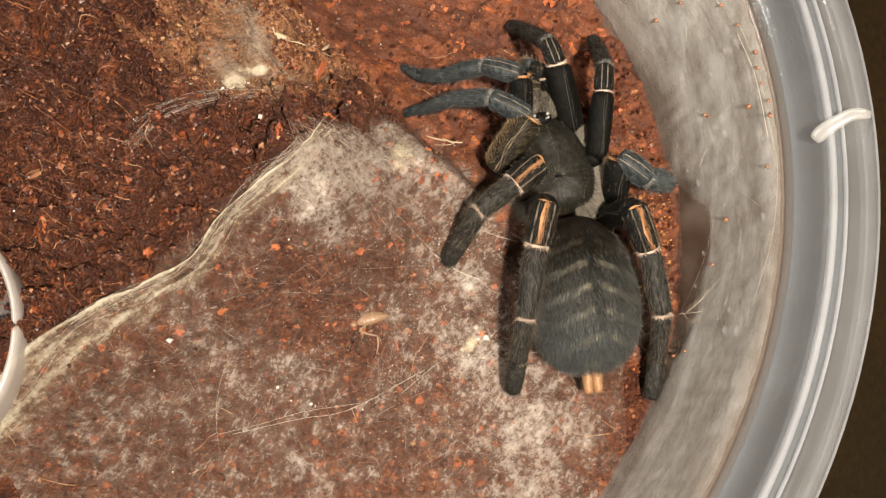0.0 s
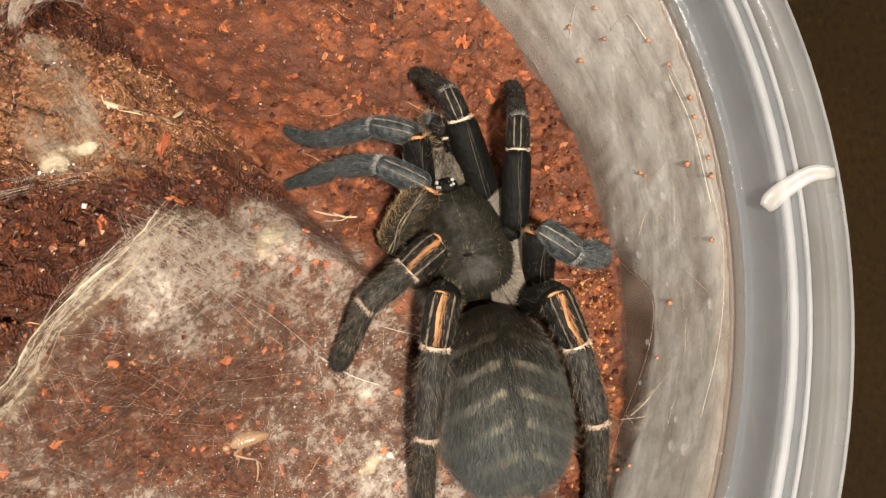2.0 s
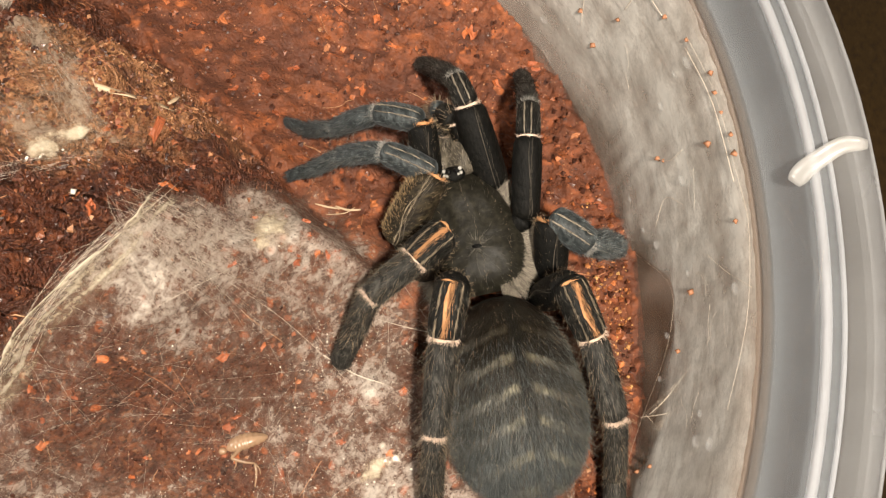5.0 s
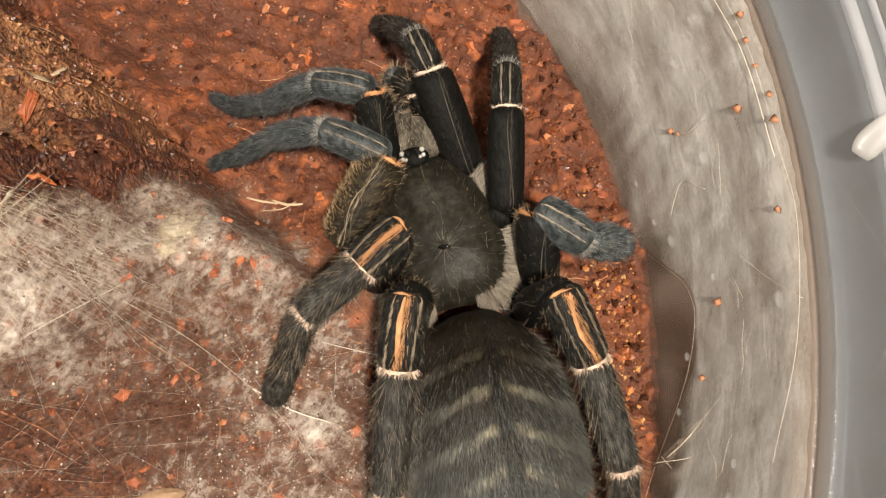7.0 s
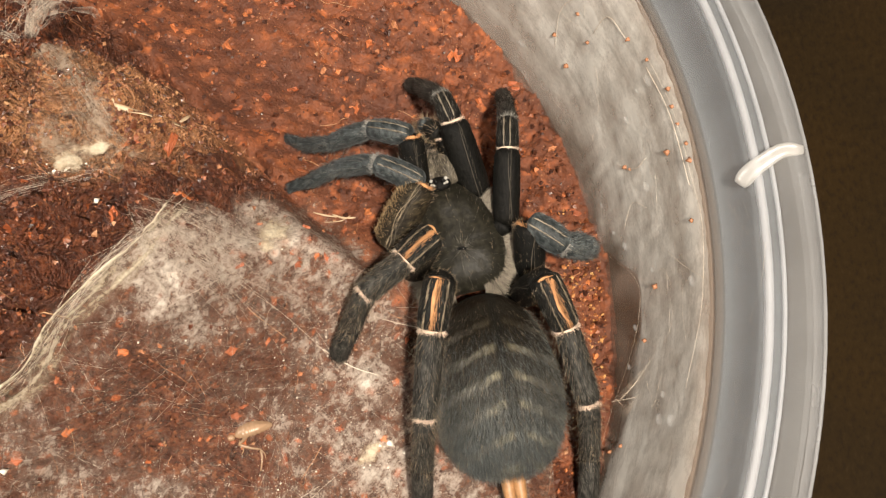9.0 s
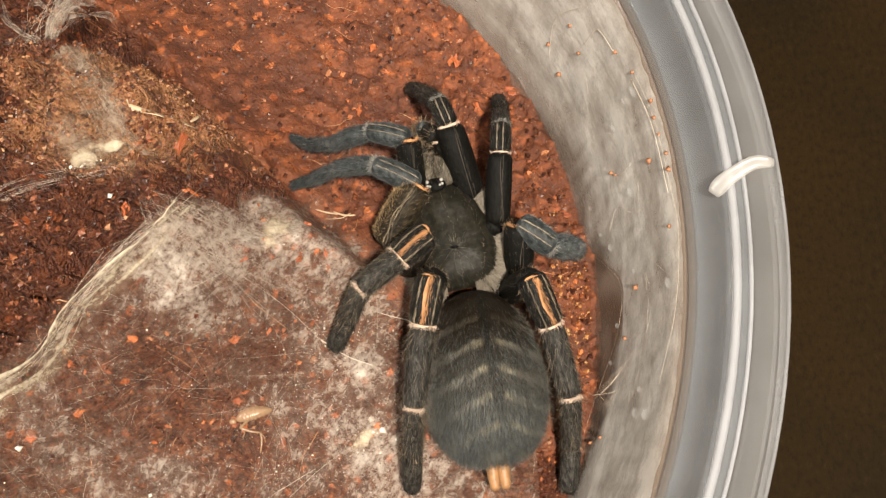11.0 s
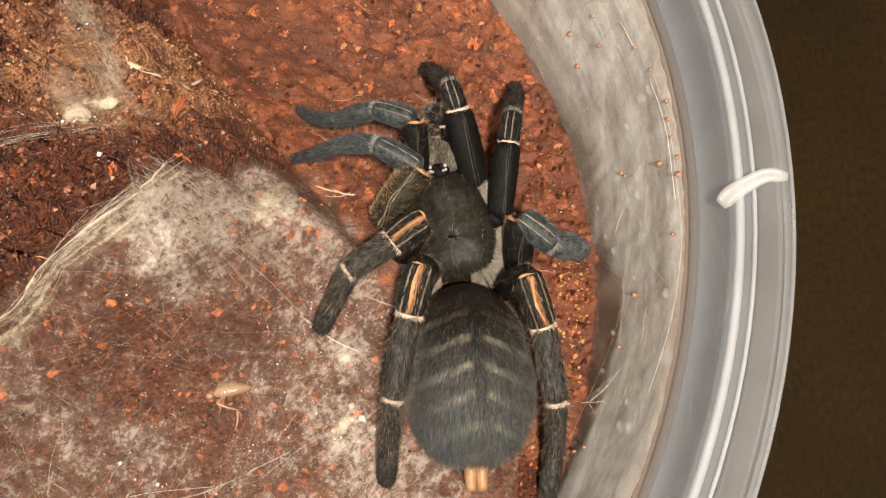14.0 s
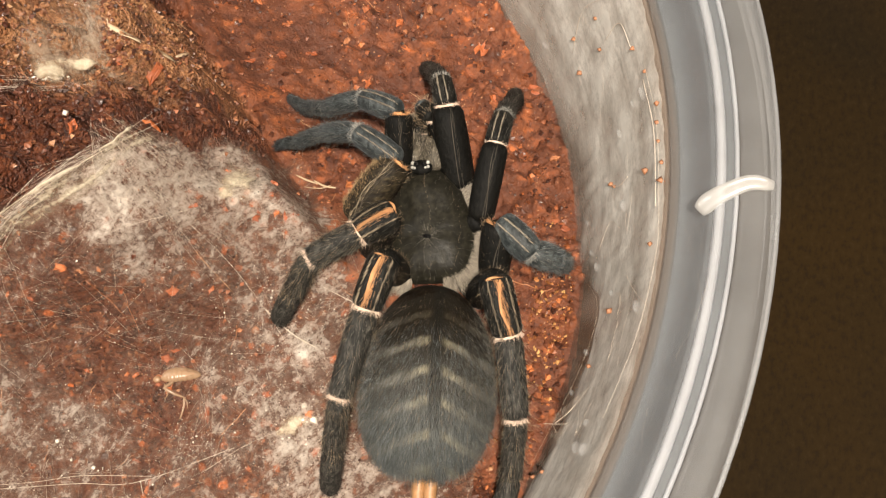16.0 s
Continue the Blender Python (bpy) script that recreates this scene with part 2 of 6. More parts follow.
def abdomen_material():
    """Brown-black in front, blue-grey behind, with a dark line along the back and pale chevrons."""
    g = Graph("abdomen_hair_coat")
    v = g.coords()
    sep = g.node("ShaderNodeSeparateXYZ")
    g.put(sep.inputs[0], v)
    x, y = sep.outputs[0], sep.outputs[1]
    wob = g.math("MULTIPLY", g.math("SUBTRACT", g.noise(v, 0.6, 5), 0.5), 3.0)
    fibre = g.noise(g.coords((2600, 700, 2600)), 1.0, 4, 0.7)
    along = g.math("MULTIPLY_ADD", g.math("ADD", y, wob), -1 / 15.5, -0.02)
    side = g.math("ABSOLUTE", g.math("ADD", x, g.math("MULTIPLY_ADD", y, 0.127, -2.1)))
    off = g.math("MULTIPLY", side, 1 / 6.5)
    coat = g.ramp(along, [(0.0, (0.007, 0.0045, 0.0025)), (0.34, (0.012, 0.008, 0.004)), (0.56, (0.034, 0.030, 0.024)), (1.0, (0.062, 0.068, 0.067))])
    wave = g.math("SINE", g.math("MULTIPLY_ADD", g.math("ADD", g.math("ADD", y, g.math("MULTIPLY", side, 0.38)), g.math("MULTIPLY", wob, 0.45)), 2.1, 0.6))
    bars = g.math("MULTIPLY", g.ramp(wave, [(0.35, 0.0), (0.95, 0.85)]), g.ramp(off, [(0.05, 0.0), (0.14, 1.0), (0.75, 0.8), (1.2, 0.3)]))
    bars = g.math("MULTIPLY", bars, g.ramp(along, [(0.12, 0.0), (0.38, 0.7), (0.6, 1.0), (0.92, 0.6)]))
    bars = g.math("MULTIPLY", bars, g.ramp(g.noise(v, 0.42, 4, 0.65), [(0.36, 0.35), (0.56, 1.0)]))
    coat = g.mix(bars, coat, g.ramp(off, [(0.1, (0.27, 0.24, 0.16)), (0.5, (0.155, 0.148, 0.125))]))
    gap = g.math("MULTIPLY", g.ramp(wave, [(0.0, 0.75), (0.4, 0.0)]), g.ramp(along, [(0.2, 1.0), (0.95, 0.0)]))
    coat = g.mix(gap, coat, (0.012, 0.010, 0.007))
    line = g.math("MULTIPLY", g.ramp(off, [(0.04, 0.95), (0.13, 0.0)]), g.ramp(along, [(0.7, 1.0), (0.95, 0.0)]))
    coat = g.mix(line, coat, (0.008, 0.007, 0.005))
    geo = g.node("ShaderNodeNewGeometry")
    coat = g.mix(g.ramp(fibre, [(0.35, 0.5), (0.55, 0.0)]), coat, (0.010, 0.009, 0.008))
    coat = g.mix(g.ramp(geo.outputs["Random Per Island"], [(0.0, 0.7), (0.5, 0.0)]), coat, (0.007, 0.006, 0.005))
    coat = g.mix(g.math("MULTIPLY", g.ramp(geo.outputs["Random Per Island"], [(0.75, 0.0), (1.0, 0.5)]), g.ramp(along, [(0.25, 0.0), (0.65, 1.0)])), coat, (0.19, 0.185, 0.16))
    g.bump(fibre, 0.8, 0.00025)
    return g.set(Base_Color=coat, Roughness=0.45, Sheen_Weight=0.0, Specular_IOR_Level=0.16)


def strand_material(name, dark, pale, rough=0.5, spec=0.3):
    """Hairs of one coat, each of its own shade."""
    g = Graph(name)
    geo, n = g.node("ShaderNodeNewGeometry"), g.noise(g.coords(), 0.8, 3)
    base = g.ramp(geo.outputs["Random Per Island"], [(0.0, dark), (1.0, pale)])
    base = g.mix(g.ramp(n, [(0.35, 0.4), (0.6, 0.0)]), base, dark)
    return g.set(Base_Color=base, Roughness=rough, Specular_IOR_Level=spec)


def plain_material(name, colour, rough=0.5, spec=0.5, wear=0.25):
    g = Graph(name)
    n = g.noise(g.coords(), 0.8, 4)
    base = g.mix(g.ramp(n, [(0.35, wear), (0.65, 0.0)]), colour, tuple(q * 0.45 for q in colour))
    g.bump(n, 0.2)
    return g.set(Base_Color=base, Roughness=rough, Specular_IOR_Level=spec)


SOIL = soil_material()
CRUMB = crumb_material("soil_crumb", [(0.0, (0.022, 0.007, 0.004)), (0.4, (0.065, 0.019, 0.009)), (0.75, (0.14, 0.041, 0.017)), (0.93, (0.28, 0.088, 0.032)), (1.0, (0.42, 0.22, 0.11))])
CLOD = crumb_material("soil_clod", [(0.0, (0.035, 0.011, 0.006)), (0.45, (0.10, 0.029, 0.012)), (0.8, (0.19, 0.055, 0.020)), (0.95, (0.34, 0.10, 0.032)), (1.0, (0.50, 0.16, 0.05))])
FIBRE = crumb_material("coir_fibre", [(0.0, (0.16, 0.05, 0.02)), (0.6, (0.36, 0.14, 0.06)), (1.0, (0.55, 0.33, 0.18))])
CHIP = chip_material()
SILK = flecked_silk("silk_sheet", (0.82, 0.73, 0.63), (0.40, 0.275, 0.205), (1300, 420, 900), 35, 0.76, 0.74, 1.2, 0.35, 2.2, 0.2, 0.22)
MOUND_SILK = flecked_silk("mound_silk", (0.56, 0.44, 0.33), (0.36, 0.25, 0.17), (1500, 300, 900), 125, 0.4, 0.75, 0.8, 0.35, 1.8)
CRUST = flecked_silk("pale_crust", (0.92, 0.83, 0.64), (0.70, 0.54, 0.36), (900, 700, 900), 0, 0.5, 0.92, 0.8, 0.35, 1.8, 0.85)
RIDGE_SILK = flecked_silk("silk_ridge", (0.92, 0.84, 0.66), (0.56, 0.44, 0.28), (1500, 150, 900), 53, 0.35, 0.8, 0.5, 0.4, 1.7)
LINING = silk_material("silk_lining", (0.85, 0.83, 0.77), (90, 150, 420), 0.44, 0.98, 0, 0.45)
THREAD = thread_material()
COBWEB = flecked_silk("cobweb", (0.78, 0.70, 0.60), (0.6, 0.5, 0.4), (420, 420, 420), 20, 0.22, 0.62, 2.5, 0.5)
TUB = plastic_material("tub_plastic", (0.50, 0.40, 0.33), 0.42, 0.15)
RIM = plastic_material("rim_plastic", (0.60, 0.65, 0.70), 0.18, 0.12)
# Whiter ridge and edge plastics: the rim's highlights put into the colour.
RIDGE_SHINE = plastic_material("rim_ridge_shine", (0.80, 0.82, 0.86), 0.36, 0.12)
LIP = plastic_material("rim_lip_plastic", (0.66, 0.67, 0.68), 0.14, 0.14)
EDGE_SHINE = plastic_material("rim_edge_shine", (0.80, 0.81, 0.83), 0.28, 0.14)
# Much darker than the rim, for the dark line beneath it.
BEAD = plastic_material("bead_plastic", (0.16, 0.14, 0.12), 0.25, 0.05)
TABLE = table_material()
LEG = hair_shell("leg_coat", (0.0036, 0.0034, 0.0029), (0.026, 0.0245, 0.0205), sheen=0.0)
SUBTLE = hair_shell("faint_stripe", (0.012, 0.012, 0.011), (0.045, 0.044, 0.040), sheen=0.0)
FEMUR = hair_shell("femur_coat", (0.002, 0.002, 0.0016), (0.009, 0.008, 0.0065), rough=0.6, sheen=0.0)
GOLD = hair_shell("golden_coat", (0.008, 0.006, 0.004), (0.055, 0.042, 0.023), (900, 2600, 2600), sheen=0.0)
BLUE = hair_shell("front_leg_coat", (0.010, 0.0125, 0.013), (0.078, 0.088, 0.088), (2200, 900, 2200), 0.45, 0.05, 0.22)
BRUSH = strand_material("golden_hair", (0.10, 0.062, 0.030), (0.46, 0.32, 0.17))
CARAPACE = hair_shell("carapace_coat", (0.0078, 0.0071, 0.0050), (0.027, 0.0243, 0.0168), (1500, 1500, 1500), 0.48, 0.0, 0.14, 0.35)
JAW = hair_shell("jaw_coat", (0.035, 0.03, 0.023), (0.14, 0.12, 0.09), (1800, 900, 1800), 0.5, 0.0)
FRINGE = strand_material("pale_fringe", (0.085, 0.072, 0.056), (0.44, 0.385, 0.31))
ABDOMEN = abdomen_material()
ORANGE = plain_material("orange_stripe", (0.50, 0.25, 0.11), 0.65, 0.2, 0.8)
CREAM = plain_material("cream_stripe", (0.27, 0.215, 0.15), 0.65, 0.2, 0.9)
PALE = plain_material("pale_band", (0.68, 0.52, 0.41), 0.6, 0.3)
HAIR = strand_material("tan_hair", (0.12, 0.082, 0.048), (0.46, 0.35, 0.23))
DARKHAIR = strand_material("dark_hair", (0.004, 0.0035, 0.003), (0.022, 0.019, 0.015), 0.6, 0.1)
EYE = plain_material("eye_lens", (0.006, 0.006, 0.006), 0.06, 0.8, 0.0)
PEARL = plain_material("pearly_eye", (0.34, 0.33, 0.30), 0.12, 0.8, 0.2)
SPINNERET = plain_material("spinneret_skin", (0.30, 0.155, 0.065), 0.5, 0.4, 0.6)
STRAW = plain_material("straw", (0.46, 0.34, 0.22), 0.5, 0.4, 0.6)
HUSK = plastic_material("cricket_husk", (0.50, 0.33, 0.20), 0.55, 0.3, 0.35)
WHITE = plain_material("white_crumb", (0.70, 0.64, 0.55), 0.6, 0.4, 0.5)
TAB = plastic_material("white_tab", (0.74, 0.72, 0.69), 0.32, 0.3)
DISH = plastic_material("dish_plastic", (0.74, 0.68, 0.62), 0.62, 0.25)
DROP = plastic_material("water_drop", (0.85, 0.86, 0.87), 0.12, 0.03)
BIT = plain_material("orange_soil_bit", (0.36, 0.165, 0.085), 0.6, 0.3, 0.8)
DUSK = plain_material("dusky_line", (0.060, 0.050, 0.038), 0.65, 0.2, 0.8)
BRISTLE = plain_material("grey_bristle", (0.22, 0.20, 0.17), 0.5, 0.3, 0.5)
BLUEDOWN = plain_material("dark_blue_down", (0.035, 0.042, 0.045), 0.55, 0.2, 0.5)
KNEE = strand_material("grey_knee_hair", (0.10, 0.095, 0.085), (0.46, 0.44, 0.40))
LOOP = strand_material("pale_kneecap_line", (0.12, 0.10, 0.075), (0.44, 0.37, 0.28))
TANCRUMB = crumb_material("dry_crumb", [(0.0, (0.08, 0.026, 0.011)), (0.4, (0.18, 0.064, 0.026)), (0.8, (0.30, 0.125, 0.052)), (1.0, (0.46, 0.25, 0.12))])
WALL_GLINT = crumb_material("wall_glint", [(0.0, (0.20, 0.065, 0.022)), (0.5, (0.40, 0.15, 0.045)), (1.0, (0.70, 0.42, 0.16))])
SILVER = strand_material("warm_grey_hair", (0.045, 0.040, 0.032), (0.21, 0.192, 0.158))
BLUEHAIR = strand_material("blue_grey_hair", (0.06, 0.07, 0.072), (0.24, 0.265, 0.27))
GRAIN = plain_material("dark_grain", (0.02, 0.009, 0.006), 0.5, 0.4, 0.3)
TIP = hair_shell("foot_coat", (0.010, 0.0095, 0.0084), (0.078, 0.0725, 0.062), sheen=0.0)
PLASTER = plain_material("wall_plaster", (0.55, 0.50, 0.44), 0.8, 0.3, 0.1)

# ---- shaping ----
MM = 0.001


def mesh_of(name, verts, faces, smooth=True):
    """A mesh from places in millimetres."""
    me = bpy.data.meshes.new(name)
    me.from_pydata([(x * MM, y * MM, z * MM) for x, y, z in verts], [], faces)
    me.update()
    me.polygons.foreach_set("use_smooth", [smooth] * len(me.polygons))
    return me


def part(name, shape, material, parent=None, label="", at=(0, 0, 0)):
    """Links a shape (verts, faces) as one mesh under a thing or under a part; its origin stays at the thing's."""
    verts, faces = shape
    me = mesh_of(name, [(x - at[0], y - at[1], z - at[2]) for x, y, z in verts], faces)
    me.materials.append(material)
    ob = new(name, me)
    ob.parent = parent
    if label:
        tagged(ob, label)
    return ob


def thing(name, shape, material, label, category, at=(0, 0, 0), kind="", group=""):
    ob = part(name, shape, material, None, "", at)
    ob.location = Vector(at) * MM
    return tagged(ob, label, category, group, kind)


def join(*shapes):
    verts, faces = [], []
    for v, f in shapes:
        n = len(verts)
        verts += list(v)
        faces += [tuple(i + n for i in q) for q in f]
    return verts, faces


def spline(points, n):
    """n places along a smooth line through the points."""
    p = [Vector(q) for q in points]
    p = [p[0] * 2 - p[1], *p, p[-1] * 2 - p[-2]]
    out = []
    for i in range(n):
        s = i / (n - 1) * (len(p) - 3)
        k = min(int(s), len(p) - 4)
        u = s - k
        a, b, c, d = p[k:k + 4]
        out.append(0.5 * (2 * b + (c - a) * u + (2 * a - 5 * b + 4 * c - d) * u * u + (3 * b - a - 3 * c + d) * u ** 3))
    return out


def frames_of(line, up=(0, 0, 1)):
    """Along a line: place, way, side and top."""
    out = []
    for i, p in enumerate(line):
        w = (line[min(i + 1, len(line) - 1)] - line[max(i - 1, 0)]).normalized()
        u = Vector(up) - w * w.dot(Vector(up))
        if u.length < 0.2:
            u = Vector((0, 1, 0)) - w * w.y
        u.normalize()
        out.append((p, w, w.cross(u), u))
    return out


def tube(line, radii, n=12, flat=1.0, up=(0, 0, 1)):
    """A closed tube round a line; flat squeezes it from above."""
    verts, faces = [], []
    fr = frames_of(line, up)
    for (p, w, s, u), r in zip(fr, radii):
        for k in range(n):
            a = 2 * math.pi * k / n
            verts.append(p + s * (math.sin(a) * r) + u * (math.cos(a) * r * flat))
    for i in range(len(line) - 1):
        for k in range(n):
            a, b = i * n + k, i * n + (k + 1) % n
            faces.append((a, b, b + n, a + n))
    faces.append(tuple(range(n))[::-1])
    faces.append(tuple(range((len(line) - 1) * n, len(line) * n)))
    return verts, faces


def limb(a, b, r0, r1, bulge=0.18, n=14, rings=15, bow=0.0):
    """A leg's segment: line and radii, rounded at both ends."""
    a, b = Vector(a), Vector(b)
    line, radii = [], []
    for i in range(rings):
        s = i / (rings - 1)
        s = 0.5 - 0.5 * math.cos(math.pi * s)
        cap = min(1.0, math.sqrt(max(0.0, 1 - (1 - min(s, 1 - s) / 0.13) ** 2)) if min(s, 1 - s) < 0.13 else 1.0)
        line.append(a.lerp(b, s) + Vector((0, 0, bow * math.sin(math.pi * s))))
        radii.append((r0 + (r1 - r0) * s) * (1 + bulge * math.sin(math.pi * s)) * max(cap, 0.12))
    return line, radii


def ball(c, r, n=10, m=7, squash=(1, 1, 1)):
    verts, faces = [], []
    for j in range(m + 1):
        t = math.pi * j / m
        for k in range(n):
            a = 2 * math.pi * k / n
            verts.append((c[0] + r * squash[0] * math.sin(t) * math.cos(a), c[1] + r * squash[1] * math.sin(t) * math.sin(a), c[2] + r * squash[2] * math.cos(t)))
    for j in range(m):
        for k in range(n):
            a, b = j * n + k, j * n + (k + 1) % n
            faces.append((a, a + n, b + n, b))
    return verts, faces


def hairs(roots, bend=0.3, fine=0.035, rng=random):
    """Bristles: roots are (place, way, length); each a slim three-sided spike with one bend."""
    verts, faces = [], []
    for p, w, length in roots:
        p, w = Vector(p), Vector(w).normalized()
        s = w.orthogonal().normalized()
        t = w.cross(s)
        droop = Vector((rng.uniform(-1, 1), rng.uniform(-1, 1), rng.uniform(-1, 0.3))) * (bend * length)
        n, r = len(verts), fine
        for k in range(3):
            a = 2.094 * k
            verts.append(p + (s * math.cos(a) + t * math.sin(a)) * r)
        mid = p + w * (length * 0.55) + droop * 0.3
        for k in range(3):
            a = 2.094 * k
            verts.append(mid + (s * math.cos(a) + t * math.sin(a)) * (r * 0.7))
        verts.append(p + w * length + droop)
        for k in range(3):
            a, b = n + k, n + (k + 1) % 3
            faces += [(a, b, b + 3, a + 3), (a + 3, b + 3, n + 6)]
    return verts, faces


def lathe(profile, n=160):
    """A solid of revolution about z from a closed outline of (radius, height)."""
    verts, faces, m = [], [], len(profile)
    for k in range(n):
        a = 2 * math.pi * k / n
        verts += [(r * math.cos(a), r * math.sin(a), z) for r, z in profile]
    for k in range(n):
        for i in range(m):
            a, b = k * m + i, k * m + (i + 1) % m
            c, d = (k + 1) % n * m + i, (k + 1) % n * m + (i + 1) % m
            faces.append((a, c, d, b))
    return verts, faces


def smooth(a, b, x):
    s = min(1.0, max(0.0, (x - a) / (b - a)))
    return s * s * (3 - 2 * s)


def lerp_profile(d, pts):
    if d <= pts[0][0]: return pts[0][1]
    for (a, u), (b, v) in zip(pts, pts[1:]):
        if d < b:
            s = (d - a) / (b - a)
            s = s * s * (3 - 2 * s) * 0.5 + s * 0.5
            return u + (v - u) * s
    return pts[-1][1]


SLOPE = ((-12, 66), (-4, 64.5), (1, 62.5), (6, 58.5), (10, 52), (15, 47), (19, 44.3), (27, 41.5), (36, 39), (50, 38.5))
BANK = ((-12, 66), (-5, 65), (-1.5, 62.5), (1.5, 59.5), (3.8, 56.5), (6, 46.5), (10, 42.5), (17, 39), (24, 37), (36, 34.5), (60, 34))


def ground_height(x, y):
    d = 0.6 * (x - 20) - 0.8 * (y - 5)
    e = 0.74 * (x - 22) + 0.67 * (y - 8)
    a, b = lerp_profile(d, SLOPE), lerp_profile(e, BANK)
    k = 5.0
    h = max(k - abs(a - b), 0) / k
    z = min(a, b) - h * h * k * 0.25
    z -= 6.5 * math.exp(-((x - 26.5) ** 2 + (y - 6.5) ** 2) / 30) + 3 * math.exp(-((x - 12) ** 2 + (y - 12) ** 2) / 25)
    z -= 3.2 * math.exp(-((x + 1) ** 2 + (y + 12) ** 2) / 110)
    north = y - 25.6 + 0.10 * (x - 4)
    z -= 15.0 * min(1.0, max(0.0, north / 4.5)) * min(1.0, max(0.0, (x + 7) / 6)) * min(1.0, max(0.0, (z - 45) / 14))
    return z


def crack_depth(x, y, lines=None):
    """Clefts between the clods of the plateau."""
    deep = 0.0
    for (ax, ay), (bx, by), w, h in lines or CRACKS:
        ux, uy = bx - ax, by - ay
        s = min(1.0, max(0.0, ((x - ax) * ux + (y - ay) * uy) / (ux * ux + uy * uy)))
        d = math.hypot(x - ax - s * ux, y - ay - s * uy) + 1.1 * noise.noise((x * 0.35, y * 0.35, 3.1))
        deep = max(deep, h * (1 - smooth(0.0, w, abs(d))))
    return deep


CRACKS = [((0.2, 26.5), (-3.4, 20.8), 1.8, 16), ((-3.4, 20.8), (-8, 16), 1.6, 14), ((-8, 16), (-10.6, 9.4), 1.6, 6), ((-10.6, 9.4), (-16, -5), 1.4, 4), ((-16, -5), (-13.7, -12.6), 1.8, 5),
          ((-3.7, 16.4), (-2.2, 5), 1.2, 4.5), ((-2.9, -7.4), (-0.5, -10), 1.2, 4), ((9.5, -2.2), (4.3, -8.6), 1.3, 4), ((-2.2, 5), (-10, 2), 1.0, 3)]

# the gap beside the folded silk
CREVICE = [((14.2, 0.2), (8.2, -4.0), 1.0, 2.6), ((8.2, -4.0), (4.2, -8.3), 1.1, 3.0), ((4.2, -8.3), (-1.5, -11.9), 1.1, 3.0), ((-1.5, -11.9), (-5.2, -13.6), 1.0, 2.2)]


def soil_height(x, y):
    """The ground with its lumps and grain."""
    z = ground_height(x, y)
    d = 0.6 * (x - 20) - 0.8 * (y - 5)
    e = 0.74 * (x - 22) + 0.67 * (y - 8)
    bare = (1 - smooth(-2.0, 3.0, d)) * (1 - smooth(5.0, 7.5, e))
    low = smooth(7, 12, e) * smooth(-4, 6, d + e)
    rough = 0.5 + 0.9 * bare + 0.45 * low
    p = Vector((x, y, z))
    z += (rough * 1.5 + 2.4 * bare) * noise.noise(p * 0.16) + (rough * 0.9 + 0.6 * bare) * noise.noise(p * 0.42 + Vector((7, 1, 3))) + rough * 0.6 * noise.noise(p * 1.0) + 0.30 * rough * noise.noise(p * 2.0)
    q = Vector((x, y, 0))
    clod = noise.voronoi(q * 0.20 + Vector((0.6 * noise.noise(q * 0.4), 0.6 * noise.noise(q * 0.4 + Vector((5, 5, 0))), 0)))[0]
    z += bare * (1.4 - 4.2 * smooth(0.34, 0.0, clod[1] - clod[0]))
    z += 1.3 * math.exp(-((e - 1.2 + 1.2 * noise.noise(q * 0.3)) / 1.6) ** 2) * smooth(4, -2, d) * smooth(-14, -4, x)
    clod = noise.voronoi(q * 0.5 + Vector((0.8 * noise.noise(q * 0.7), 0.8 * noise.noise(q * 0.7 + Vector((4, 2, 0))), 0)))[0]
    z += (1.1 * bare + 1.0 * low) * (0.4 - 1.0 * smooth(0.45, 0.0, clod[1] - clod[0]))
    if -7 < x < 17 and -16 < y < 2:
        z -= crack_depth(x, y, CREVICE)
    z -= 2.6 * math.exp(-((x - 7.4) ** 2 + (y - 18.0) ** 2) / 4.5)
    if x < 12:
        z -= bare * crack_depth(x, y)
        z -= 2.5 * smooth(-8, -20, x) * smooth(-6, 6, y)
    return z


def wall_radius(z):
    """The tub's inner face."""
    return 63.0 + 0.385 * (z - 38.4)


# ---- the setting ----
def make_room():
    def slab(name, x0, y0, z0, x1, y1, z1, material, label, category):
        v = [(x, y, z) for z in (z0, z1) for y in (y0, y1) for x in (x0, x1)]
        f = [(0, 2, 3, 1), (4, 5, 7, 6), (0, 1, 5, 4), (2, 6, 7, 3), (0, 4, 6, 2), (1, 3, 7, 5)]
        ob = part(name, (v, f), material)
        ob.data.polygons.foreach_set("use_smooth", [False] * 6)
        return tagged(ob, label, category, "", "structure")
    slab("floor", -1600, -1600, -780, 1600, 1600, -750, PLASTER, "plain room floor under the table", "floor")
    slab("ceiling", -1600, -1600, 1750, 1600, 1600, 1800, PLASTER, "plain pale plaster ceiling", "ceiling")
    slab("wall_north", -1600, 1600, -780, 1600, 1650, 1800, PLASTER, "plain pale plaster wall", "wall")
    slab("wall_south", -1600, -1650, -780, 1600, -1600, 1800, PLASTER, "plain pale plaster wall", "wall")
    slab("wall_east", 1600, -1650, -780, 1650, 1650, 1800, PLASTER, "plain pale plaster wall", "wall")
    slab("wall_west", -1650, -1650, -780, -1600, 1650, 1800, PLASTER, "plain pale plaster wall", "wall")


